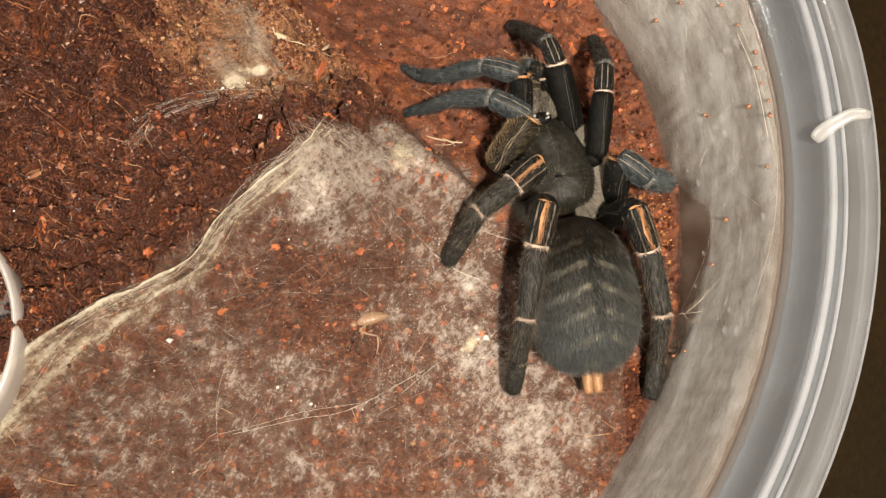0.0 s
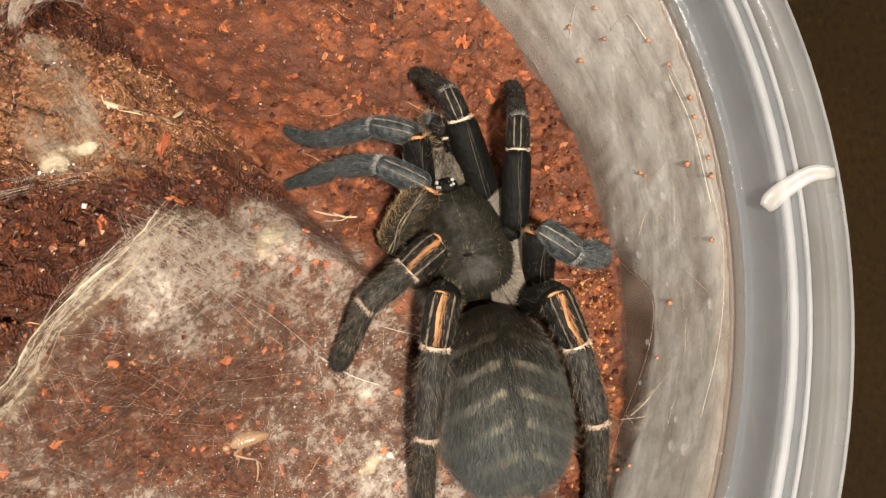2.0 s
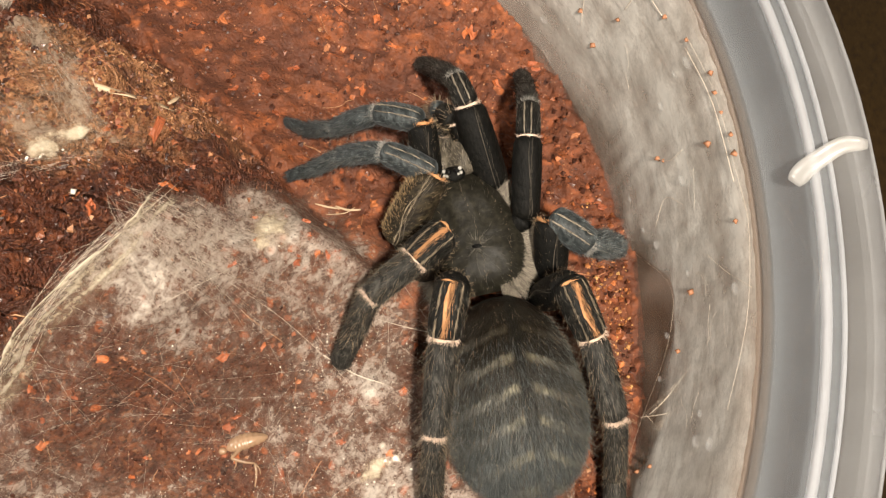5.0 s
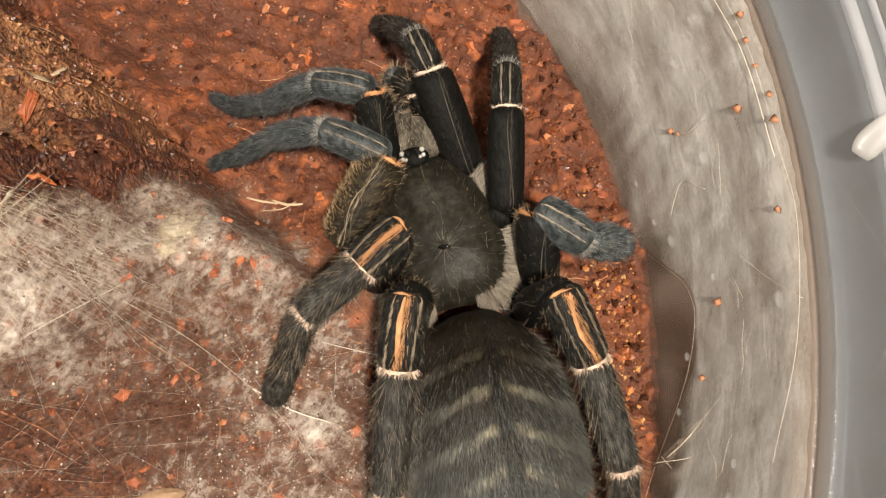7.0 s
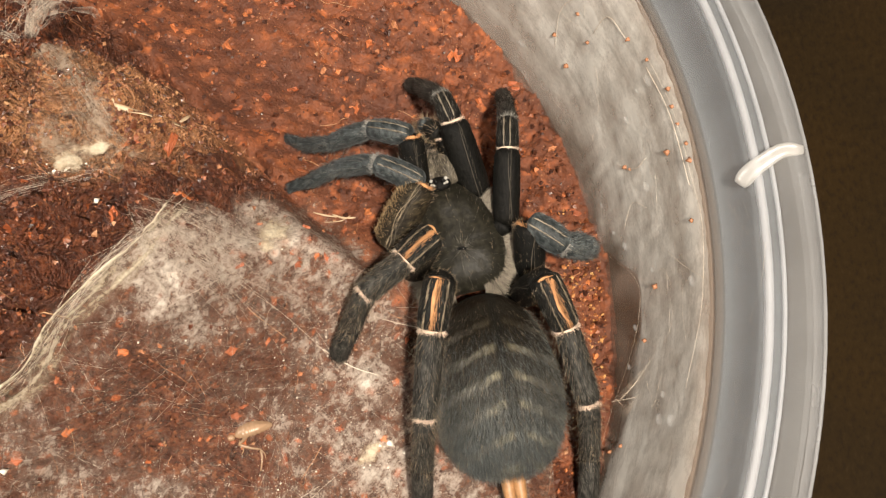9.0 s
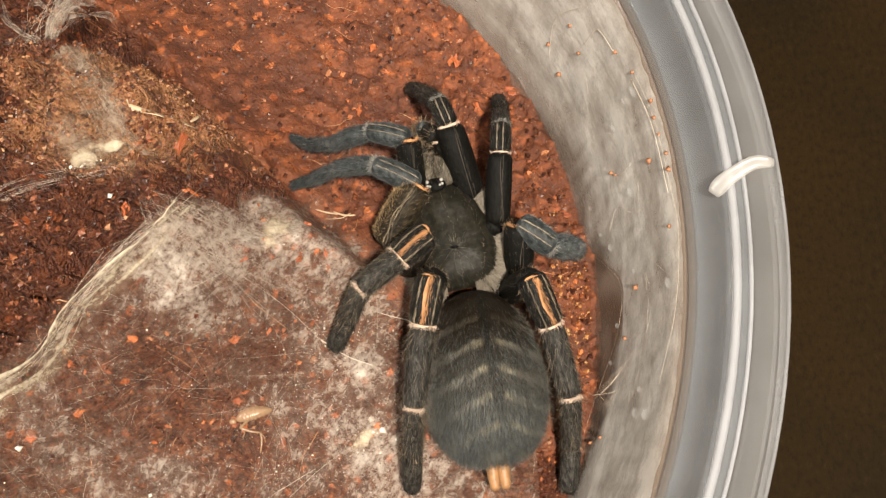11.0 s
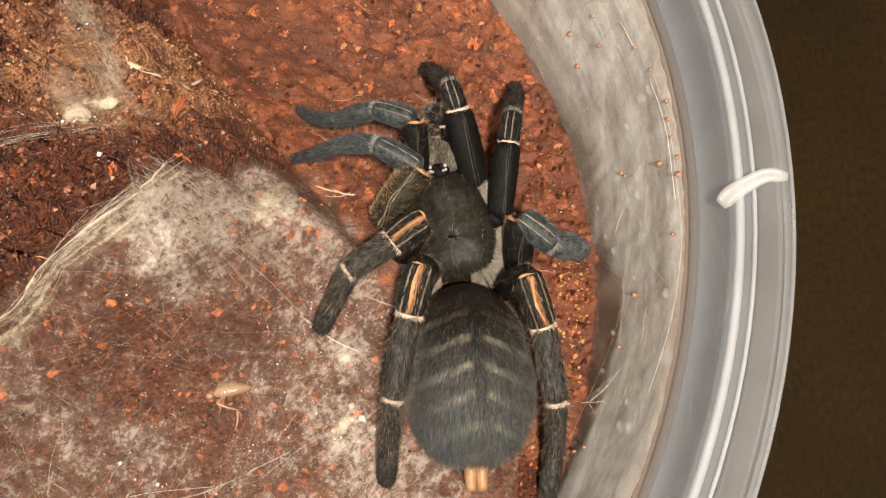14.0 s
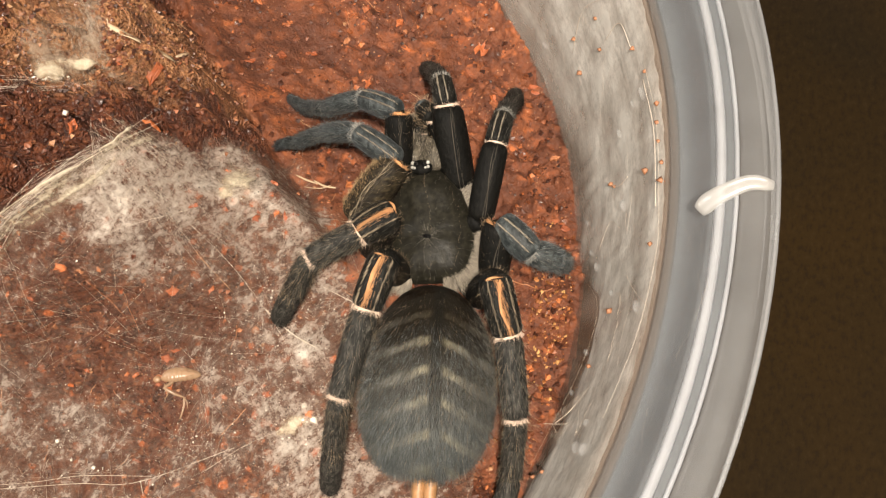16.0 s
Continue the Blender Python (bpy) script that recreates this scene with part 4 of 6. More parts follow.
def make_leg(body, joints, sizes, coats, striped, label, brush=False):
    """joints: coxa, trochanter, knee, patella's end, tibia's end, metatarsus' end, tip; sizes: radii at both ends of the five segments."""
    cox, tro, knee, pat, tib, met, tip = [Vector(j) for j in joints]
    base = limb(cox, tro + (tro - cox).normalized() * 0.4, 1.25, 1.15, 0.1)
    leg = beast("leg", tube(*base), FEMUR, body, label)
    names = ("femur", "patella", "tibia", "metatarsus", "tarsus")
    ends = (tro, knee, pat, tib, met, tip)
    ahead_leg = tip.y > 22
    for k, name in enumerate(names):
        a, b = ends[k], ends[k + 1]
        d = (b - a).normalized()
        blued = coats[k] is BLUE
        line, radii = limb(a - d * (1.0 if k == 1 and striped == 2 else 0.3), b + d * 0.3, *sizes[k], ((0.10, 0.20, 0.24, 0.20, 0.14) if coats[2] is BLUE else (0.10, 0.07, 0.07, 0.05, 0.08))[k], bow=(0.3, 0.3, 0.2, 0.1, 0.15)[k], n=18, rings=19)
        beast(name, tube(line, radii, 18), coats[k], leg)
        count = (260, 130, 230, 260, 120)[k] // (2 if ahead_leg or blued else 1)
        beast("bristles", hairs(limb_hair(line, radii, count, 0.6, (0.8, 1.2, 2.4, 2.0, 0.9)[k], 1.3), 0.25, 0.0085), DARKHAIR if k > 3 or ahead_leg else BRISTLE if blued else HAIR, leg)
        beast("down", hairs(limb_hair(line, radii, (500, 300, 800, 900, 500)[k], 0.25, (0.5, 0.5, 0.8, 0.95, 0.6)[k], 2.2), 0.2, 0.017), BLUEDOWN if blued else DARKHAIR, leg)
        if k > 0:
            beast("lying_hair", hairs(limb_hair(line, radii, ((420, 260, 900, 800, 380) if not ahead_leg else (240, 240, 420, 400, 200))[k], 0.3, 1.0 if k < 4 else 0.6, 3.0), 0.08, 0.0115), BLUEHAIR if blued else SILVER, leg)
        if name == "femur":
            if brush:
                roots = [r for r in limb_hair(line, radii, 3600, 0.3, 0.8, 0.9) if r[1].x < 0.15]
                beast("brush", hairs(roots, 0.25, 0.02), BRUSH, leg, "golden brown brush of dense hair")
                beast("stripe", join(stripe(line, radii, 12, 0.1, 0.85, 0.05, 1.03), combed(line, radii, 12, 0.1, 0.85, 0.10, 130)), CREAM, leg, "thin tan line along the thigh")
            tone = ORANGE if striped == 2 or coats[1] is BLUE else PALE
            arc = 95 if coats[1] is BLUE else 135
            if striped != 2:
                beast("knee_band", join(band(line, radii, 0.88, 0.42, 1.09, arc), fuzz(line, radii, 0.88, 0.34, arc)), tone, leg, "pale peach band at the knee" if tone is PALE else "orange band at the knee")
            beast("stripe", join(stripe(line, radii, 22, 0.12, 0.8, 0.05, 1.02), combed(line, radii, 22, 0.1, 0.8, 0.09, 90)), DUSK, leg, "faint grey-brown line along the thigh")
        if name == "patella" and striped == 2:
            beast("knee_band", join(band(line, radii, 0.17, 0.36, 1.04, 80, 1.1), combed(line, radii, 0, 0.13, 0.19, 0.7, 60)), ORANGE, leg, "orange band at the knee")
            beast("stripe", join(stripe(line, radii, -13, 0.20, 0.74, 0.18, 1.02), combed(line, radii, -13, 0.18, 0.76, 0.32, 220)), ORANGE, leg, "orange stripe along the kneecap")
            for turn in (22, -46):
                beast("stripe", combed(line, radii, turn, 0.1, 0.85, 0.10, 110), CREAM, leg, "cream line along the kneecap")
            beast("shin_band", join(band(line, radii, 0.84, 0.5, 1.05, 90), fuzz(line, radii, 0.86, 0.5, 105, 240)), PALE, leg, "pale woolly band below the kneecap")
        if name == "patella" and striped == 1:
            for turn, half in ((18, 0.06), (-14, 0.06)):
                beast("stripe", combed(line, radii, turn, 0.15, 0.7, half, 95), LOOP, leg, "cream line along the kneecap")
            beast("shin_band", join(band(line, radii, 0.88, 0.25, 1.04, 110), fuzz(line, radii, 0.88, 0.55, 120, 260)), KNEE, leg, "grey hairy ring below the kneecap")
        if name == "tibia":
            for turn in () if blued else (10, -30):
                beast("stripe", stripe(line, radii, turn, 0.1, 0.8, 0.10, 1.02), SUBTLE, leg)
            if blued:
                beast("ankle_band", fuzz(line, radii, 0.88, 0.3, 100, 120), KNEE, leg, "grey hairy ring at the ankle joint")
            elif not ahead_leg:
                beast("ankle_band", join(band(line, radii, 0.86, 0.55, 1.06, 70), fuzz(line, radii, 0.86, 0.42, 80, 190, 0.8)), PALE, leg, "white woolly band at the ankle joint")
        if name == "metatarsus" and not blued and not ahead_leg:
            beast("foot_band", fuzz(line, radii, 0.88, 0.22, 45, 40), KNEE, leg, "faint grey ring above the foot")
        if name == "tarsus":
            pad, pr = limb(b - d * 0.6 - Vector((0, 0, 0.25)), b + d * 0.35 - Vector((0, 0, 0.3)), sizes[k][1] * 0.8, sizes[k][1] * 0.65, 0.1)
            beast("foot_pad", tube(pad, pr, 10), LEG, leg)
    return leg


def make_spider():
    body = new("tarantula")
    body.location = BASE * MM
    tagged(body, "black tarantula with orange knee stripes resting on webbed soil", "tarantula")

    # carapace: a low six-sided shield, widest behind the middle, narrowed to the head
    ahead = Vector((-0.129, 0.992, 0)).normalized()
    side = Vector((ahead.y, -ahead.x, 0))
    mid = Vector((46.3, 4.75, 43.6))
    outline = ((-1.0, 1.6), (-0.94, 3.3), (-0.8, 4.4), (-0.45, 5.1), (-0.2, 5.15), (0.0, 5.05), (0.3, 4.75), (0.5, 4.3), (0.7, 3.6), (0.85, 3.1), (0.95, 2.6), (1.0, 1.3))

    def half_width(u):
        return lerp_profile(u, outline)

    def axis(u):
        return mid + ahead * (u * 6.75) + side * (-0.3 - 0.65 * smooth(-0.2, 0.6, u))
    n, m, verts, faces = 24, 34, [], []
    for i in range(m + 1):
        u = math.sin((i / m - 0.5) * math.pi)
        w = half_width(u)
        top = 3.1 * (1 - abs(u) ** 4) ** 0.5 * (1 - 0.12 * max(0, -u)) + 0.55 * math.exp(-((u - 0.55) / 0.3) ** 2)
        for k in range(n + 1):
            v = math.sin((k / n - 0.5) * math.pi)
            rise = (1 - abs(v) ** 2.4) ** 0.6
            groove = 0.22 * math.exp(-((abs(v) - 0.34 - 0.12 * u) / 0.10) ** 2) * smooth(-0.5, 0.3, u) + 0.14 * math.cos(9 * math.atan2(v, u + 0.35)) * math.exp(-((math.hypot(v, u + 0.35) - 0.45) / 0.2) ** 2)
            verts.append(axis(u) + side * (v * w) + Vector((0, 0, top * rise - groove * rise)))
    for i in range(m):
        for k in range(n):
            q = i * (n + 1) + k
            faces.append((q, q + 1, q + n + 2, q + n + 1))
    beast("carapace", (verts, faces), CARAPACE, body, "dark olive-black domed carapace")
    line = [axis(math.cos(2 * math.pi * k / 64)) + side * ((half_width(math.cos(2 * math.pi * k / 64)) + 0.45) * (1 if k % 64 < 32 else -1)) + Vector((0, 0, 0.3)) for k in range(65)]
    roots = []
    for p in line[:-1]:
        for _ in range(220):
            o = (p - mid)
            o.z = 0
            o.normalize()
            tail_on = smooth(0.2, -0.6, o.dot(ahead))
            roots.append((p + o * RNG.uniform(-0.6, 0.7) + Vector((RNG.uniform(-0.35, 0.35), RNG.uniform(-0.35, 0.35), RNG.uniform(0.0, 0.7))), o + Vector((RNG.uniform(-0.4, 0.4), RNG.uniform(-0.4, 0.4), 0.25)), RNG.uniform(0.4, 1.1) * (1 + 0.5 * tail_on)))
    beast("fringe", hairs(roots, 0.35, 0.018), FRINGE, body, "pale grey fringe of hair round the carapace")
    roots = []
    for v in verts[n * 2::5]:
        o = Vector((v - mid)).normalized()
        roots.append((v, o * 0.35 + ahead * 0.9 + Vector((RNG.uniform(-0.5, 0.5), RNG.uniform(-0.5, 0.5), 0.35)), RNG.uniform(0.35, 0.9)))
    beast("down", hairs(roots, 0.3, 0.009), HAIR, body, "fine tan hair on the carapace")
    pit = mid + ahead * -2.4 + Vector((0, 0, 3.0))
    roots = []
    for v in verts[n * 3::1]:
        o = v - pit
        o.z = 0
        if o.length > 0.5 and RNG.random() < 0.8:
            w = o.normalized()
            roots.append((v, w + Vector((RNG.uniform(-0.25, 0.25), RNG.uniform(-0.25, 0.25), -0.25 * min(1.0, o.length / 4) + 0.12)), RNG.uniform(0.5, 1.1)))
    beast("lying_hair", hairs(roots[::2], 0.08, 0.009), SILVER, body, "fine olive hair lying outwards from the pit")
    beast("fovea", ball(pit, 0.42, 10, 6, (1.3, 0.55, 0.35)), EYE, body, "dark pit in the carapace")
    roots = [(pit + Vector((0, 0, -0.1)), Vector((math.cos(a), math.sin(a), 0.12)), RNG.uniform(1.0, 2.2)) for a in [RNG.uniform(0, 6.283) for _ in range(60)]]
    beast("rays", hairs(roots, 0.1, 0.012), SILVER, body)

    # eyes on their low hump
    hump = axis(0.84) + Vector((0, 0, 3.05))
    beast("eye_hump", ball(hump, 1.0, 16, 10, (1.3, 0.9, 0.6)), FEMUR, body, "black eye hump")
    for sx, sy, r in ((-0.42, 0.15, 0.27), (0.42, 0.15, 0.27), (-0.85, 0.38, 0.2), (0.85, 0.38, 0.2), (-0.88, -0.12, 0.17), (0.88, -0.12, 0.17), (-0.6, -0.25, 0.13), (0.6, -0.25, 0.13)):
        p = hump + side * sx + ahead * sy + Vector((0, 0, 0.68 - 0.28 * abs(sx)))
        beast("eye", ball(p, r * 1.15, 12, 8), EYE if r > 0.25 else PEARL, body, "" if r > 0.25 else "pearly pale eye")

    # jaws and palps
    for s in (-1, 1):
        a = axis(0.9) + side * (s * 1.15) + Vector((0, 0, 1.2))
        b = axis(1.0) + ahead * 3.4 + side * (s * 1.2) + Vector((0, 0, 1.0))
        line, radii = limb(a, b, 1.35, 1.2, 0.15, bow=1.0)
        beast("jaw", tube(line, radii, 14), JAW, body, "stout hairy jaw segment")
        beast("jaw_hair", hairs(limb_hair(line, radii, 1100, 0.3, 0.7, 1.1), 0.2, 0.018), FRINGE, body, "pale grey jaw hair")
    for pts, sz in ((((45.6, 8.0, 42.5), (44.8, 10.6, 43.6), (43.4, 15.2, 44.6), (42.2, 17.2, 43.6), (41.3, 19.6, 40.5)), 1.05),
                    (((47.6, 9.0, 42.5), (47.0, 11.5, 44.2), (45.3, 15.9, 47.2), (43.6, 17.6, 46.6), (42.4, 20.2, 41.5)), 1.1)):
        palp = beast("pedipalp", tube(*limb(pts[0], pts[1], sz, sz, 0.1)), FEMUR, body, "short black feeler leg beside the jaws")
        for k, name in enumerate(("femur", "patella", "tarsus")):
            line, radii = limb(pts[k + 1], pts[k + 2], sz * (1, 0.98, 0.9)[k], sz * (0.95, 0.95, 0.75)[k], 0.14)
            beast(name, tube(line, radii, 14), (FEMUR, LEG, BLUE)[k], palp)
            beast("bristles", hairs(limb_hair(line, radii, 140, 0.5, 1.4), 0.3, 0.017), HAIR, palp)
            if k == 0:
                beast("knee_band", join(band(line, radii, 0.88, 0.4, 1.08, 90), fuzz(line, radii, 0.88, 0.3, 90, 110)), PALE, palp, "pale peach band at the knee")

    # abdomen
    mid2 = Vector((48.95, -12.7, 45.4))
    back = Vector((0.09, -0.996, 0))
    side2 = Vector((-back.y, back.x, 0))
    n, m, verts, faces, roots = 44, 30, [], [], []
    for j in range(m + 1):
        t = math.pi * j / m
        along, ring = -math.cos(t), math.sin(t)
        fat = 1.0 + 0.10 * along
        sag = -0.5 * along
        for k in range(n):
            a = 2 * math.pi * k / n
            p = mid2 + back * (along * 9.7) + side2 * (math.sin(a) * ring ** 0.8 * 6.75 * fat) + Vector((0, 0, math.cos(a) * ring ** 0.8 * 5.3 * (0.93 + 0.07 * along) + sag))
            verts.append(p)
    for j in range(m):
        for k in range(n):
            a, b = j * n + k, j * n + (k + 1) % n
            faces.append((a, b, b + n, a + n))
    beast("abdomen", (verts, faces), ABDOMEN, body, "velvety grey-black abdomen with pale chevrons")
    for _ in range(34000):
        t = math.acos(RNG.uniform(-1, 1))
        along, ring = -math.cos(t), math.sin(t)
        a = RNG.uniform(-2.3, 2.3)
        fat = 1.0 + 0.10 * along
        out = side2 * math.sin(a) * ring + Vector((0, 0, math.cos(a) * ring)) + back * along * 0.7
        p = mid2 + back * (along * 9.67) + side2 * (math.sin(a) * ring ** 0.8 * 6.72 * fat) + Vector((0, 0, math.cos(a) * ring ** 0.8 * 5.27 * (0.93 + 0.07 * along) - 0.5 * along))
        roots.append((p, out * RNG.uniform(0.25, 0.7) + back * 1.0 + Vector((RNG.uniform(-0.25, 0.25), 0, RNG.uniform(-0.2, 0.2))), RNG.uniform(0.5, 1.25)))
    beast("fur", hairs(roots, 0.18, 0.0145), ABDOMEN, body, "velvety grey-black abdomen fur with pale chevrons")
    beast("long_fur", hairs([(p, w + Vector((0, 0, 0.4)), q * 1.6) for p, w, q in roots[::40]], 0.25, 0.008), HAIR, body, "sparse long tan hair")
    grey, edge = [], []
    for p, w, q in roots[::3]:
        if (p - mid2).dot(back) > -3.5 + RNG.uniform(-2, 2):
            grey.append((p, w + Vector((0, 0, 0.1)), q * RNG.uniform(0.9, 1.3)))
    beast("grey_fur", hairs(grey, 0.15, 0.009), BLUEHAIR, body, "silvery hair over the hind part of the abdomen")
    for p, w, q in roots[1::5]:
        if abs((p - mid2).dot(side2)) > 4.3:
            edge.append((p, w + side2 * (0.9 if (p - mid2).dot(side2) > 0 else -0.9), q * 1.9))
    beast("side_hair", hairs(edge[::2], 0.35, 0.007), SILVER, body, "long tan hair along the flanks")
    tail = mid2 + back * 9.5 + Vector((0, 0, -2.0))
    for s in (-0.62, 0.62):
        line, radii = limb(tail + side2 * s, tail + back * 3.1 + side2 * (s * 0.95) + Vector((0, 0, -0.5)), 0.72, 0.52, 0.1)
        beast("spinneret", tube(line, radii, 10), SPINNERET, body, "tan finger-like spinneret")
        beast("down", hairs(limb_hair(line, radii, 120, 0.2, 0.5), 0.3, 0.012), HAIR, body)

    # legs, from the front pair back
    left = "black hairy leg"
    rear = ((1.5, 1.72), (1.66, 1.5), (1.38, 1.2), (1.08, 1.1), (1.12, 0.98))
    front = ((1.5, 1.6), (1.25, 1.12), (1.12, 1.0), (0.95, 0.9), (0.98, 0.9))
    pale = ((1.4, 1.45), (1.25, 1.10), (1.0, 0.86), (0.74, 0.68), (0.68, 0.48))
    dark, blue = (FEMUR, LEG, TIP, TIP, TIP), (FEMUR, BLUE, BLUE, BLUE, BLUE)
    make_leg(body, ((45.2, 6.5, 42.6), (41.9, 8.8, 44.4), (42.2, 14.9, 50.4), (37.5, 16.8, 49.4), (31.8, 17.2, 46.0), (28.0, 18.6, 43.4), (25.2, 20.5, 42.0)), pale, blue, 1, "dark leg with a blue-grey sheen on its outer half")
    make_leg(body, ((44.6, 4.6, 42.6), (38.6, 3.4, 47.4), (43.2, 9.0, 50.6), (38.4, 11.6, 51.6), (33.2, 12.8, 48.6), (29.6, 12.7, 46.2), (26.6, 12.7, 44.9)), ((1.95, 1.75), *pale[1:]), (GOLD, BLUE, BLUE, BLUE, BLUE), 1, "dark leg with a blue-grey sheen on its outer half", True)
    make_leg(body, ((44.4, 2.2, 42.6), (40.6, 0.6, 45.5), (43.7, 1.8, 52.4), (41.3, -0.2, 52.8), (36.8, -3.7, 53.2), (34.3, -6.3, 49.6), (32.2, -8.4, 46.6)), (rear[0], (1.7, 1.55), (1.4, 1.2), (1.12, 1.1), (1.1, 1.0)), dark, 2, left)
    make_leg(body, ((45.4, 0.0, 42.6), (43.6, -1.5, 45.0), (44.9, -3.9, 54.3), (43.7, -8.2, 53.4), (42.1, -17.0, 51.4), (40.8, -21.2, 46.4), (39.9, -24.6, 42.4)), rear, dark, 2, left)
    make_leg(body, ((48.8, 7.0, 42.6), (48.4, 9.6, 43.0), (46.8, 17.0, 48.6), (45.8, 19.9, 48.6), (43.4, 23.4, 44.4), (42.1, 25.6, 41.0), (40.6, 27.4, 38.4)), ((1.85, 1.65), *front[1:]), dark, 1, left)
    make_leg(body, ((49.4, 4.6, 42.6), (51.6, 5.4, 44.6), (52.7, 13.2, 47.6), (53.0, 16.6, 47.2), (52.6, 20.4, 42.8), (52.5, 22.6, 39.8), (52.0, 24.8, 37.6)), ((1.4, 1.4), *front[1:]), dark, 1, left)
    make_leg(body, ((49.6, 2.2, 42.6), (53.6, -1.2, 42.8), (54.3, 4.2, 47.2), (57.9, 1.7, 45.8), (60.2, 1.9, 43.6), (60.6, 2.6, 40.6), (60.4, 3.6, 38.4)), (rear[0], (1.5, 1.35), (1.25, 1.15), (1.05, 1.0), (0.9, 0.8)), (FEMUR, BLUE, BLUE, BLUE, LEG), 1, left)
    make_leg(body, ((49.8, 0.0, 42.6), (52.6, -2.8, 43.6), (55.6, -3.9, 51.3), (57.2, -8.3, 49.2), (58.7, -16.1, 46.6), (58.1, -21.0, 41.6), (57.4, -25.4, 39.8)), rear, dark, 2, left)


make_spider()
make_lining()
make_ground_webs()
make_crusts()


# ---- litter on the soil ----
def crumb(c, r, rng):
    """A rough grain: a jittered eight-sided lump."""
    j = lambda: rng.uniform(0.55, 1.35) * r
    x, y, z = c
    turn = rng.uniform(0, 6.28)
    co, si = math.cos(turn), math.sin(turn)
    pts = [(j(), j() * 0.3, 0), (-j() * 0.3, j(), 0), (-j(), -j() * 0.3, 0), (j() * 0.3, -j(), 0)]
    verts = [(x + a * co - b * si, y + a * si + b * co, z + rng.uniform(-0.3, 0.3) * r) for a, b, q in pts]
    verts += [(x + rng.uniform(-0.3, 0.3) * r, y + rng.uniform(-0.3, 0.3) * r, z + j() * 0.8), (x, y, z - r)]
    return verts, [(0, 1, 4), (1, 2, 4), (2, 3, 4), (3, 0, 4), (1, 0, 5), (2, 1, 5), (3, 2, 5), (0, 3, 5)]


def scatter(count, seed, sizes, where):
    rng, shapes = random.Random(seed), []
    while len(shapes) < count:
        x, y = rng.uniform(-30, 65), rng.uniform(-40, 50)
        share = where(x, y)
        if share <= 0 or rng.random() > share or math.hypot(x, y) > wall_radius(ground_height(x, y)) - 0.8:
            continue
        r = sizes[0] + (sizes[1] - sizes[0]) * rng.random() ** 2.5
        shapes.append(crumb((x, y, soil_height(x, y) + r * 0.25), r, rng))
    return shapes


def bareness(x, y):
    d = 0.6 * (x - 20) - 0.8 * (y - 5)
    e = 0.74 * (x - 22) + 0.67 * (y - 8)
    return (1.0 if d < 1.5 and e < 5.5 else 0.09 if e > 6 else 0.14)


def foot_of_wall(x, y):
    return 1.0 if x > 48 and -24 < y < 24 and math.hypot(x, y) > wall_radius(ground_height(x, y)) - 5.5 else 0.0


def make_litter():
    crumbs = scatter(17000, 11, (0.07, 0.42), bareness)
    ob = thing("soil_crumbs", join(*crumbs), CRUMB, "loose reddish brown crumbs of coconut soil", "soil", kind="stuff")
    ob.data.polygons.foreach_set("use_smooth", [False] * len(ob.data.polygons))
    clods = scatter(1500, 17, (0.09, 0.55), lambda x, y: 1.0 if 0.74 * (x - 22) + 0.67 * (y - 8) > 6.5 and y > -4 else 0.0) + scatter(420, 23, (0.10, 0.5), foot_of_wall)
    ob = thing("soil_clods", join(*clods), CLOD, "coarse rust-brown clods of coconut soil", "soil", kind="stuff")
    ob.data.polygons.foreach_set("use_smooth", [False] * len(ob.data.polygons))
    dry = scatter(2300, 13, (0.08, 0.36), lambda x, y: 1.0 if math.hypot((x - 9) / 12, (y - 18) / 9) < 1 and math.hypot((x - 9) / 4, (y - 14) / 4.5) > 1 and 0.74 * (x - 22) + 0.67 * (y - 8) < 5.5 else 0.0)
    ob = thing("dry_crumbs", join(*dry), TANCRUMB, "dry tan crumbs caking the soil mound", "soil", kind="stuff")
    ob.data.polygons.foreach_set("use_smooth", [False] * len(ob.data.polygons))

    rng, shapes = random.Random(21), []
    while len(shapes) < 420:
        x, y = rng.uniform(-28, 60), rng.uniform(-36, 46)
        if rng.random() > bareness(x, y) or math.hypot(x, y) > 60:
            continue
        a, length = rng.uniform(0, 6.28), rng.uniform(1.0, 4.5)
        line = []
        for k in range(6):
            u = k / 5 - 0.5
            bend = rng.uniform(-0.2, 0.2) * length
            px, py = x + math.cos(a) * u * length - math.sin(a) * bend * u * u, y + math.sin(a) * u * length + math.cos(a) * bend * u * u
            line.append(Vector((px, py, soil_height(px, py) + 0.15 + rng.uniform(0, 0.25))))
        r = rng.uniform(0.025, 0.075)
        shapes.append(tube(spline(line, 9), [r] * 9, 4))
    # Golden crumbs in place of the gold reflection along the wall's foot.
    gilt = scatter(260, 29, (0.10, 0.34), lambda x, y: foot_of_wall(x, y) * math.exp(-((y + 3) / 9) ** 2))
    ob = thing("wall_glint_crumbs", join(*gilt), WALL_GLINT, "golden crumbs added as golden glints along the foot of the tub's wall", "soil", kind="stuff")
    ob.data.polygons.foreach_set("use_smooth", [False] * len(ob.data.polygons))
    thing("coir_fibres", join(*shapes), FIBRE, "thin tan coconut fibres lying in the soil", "fibre", kind="stuff")


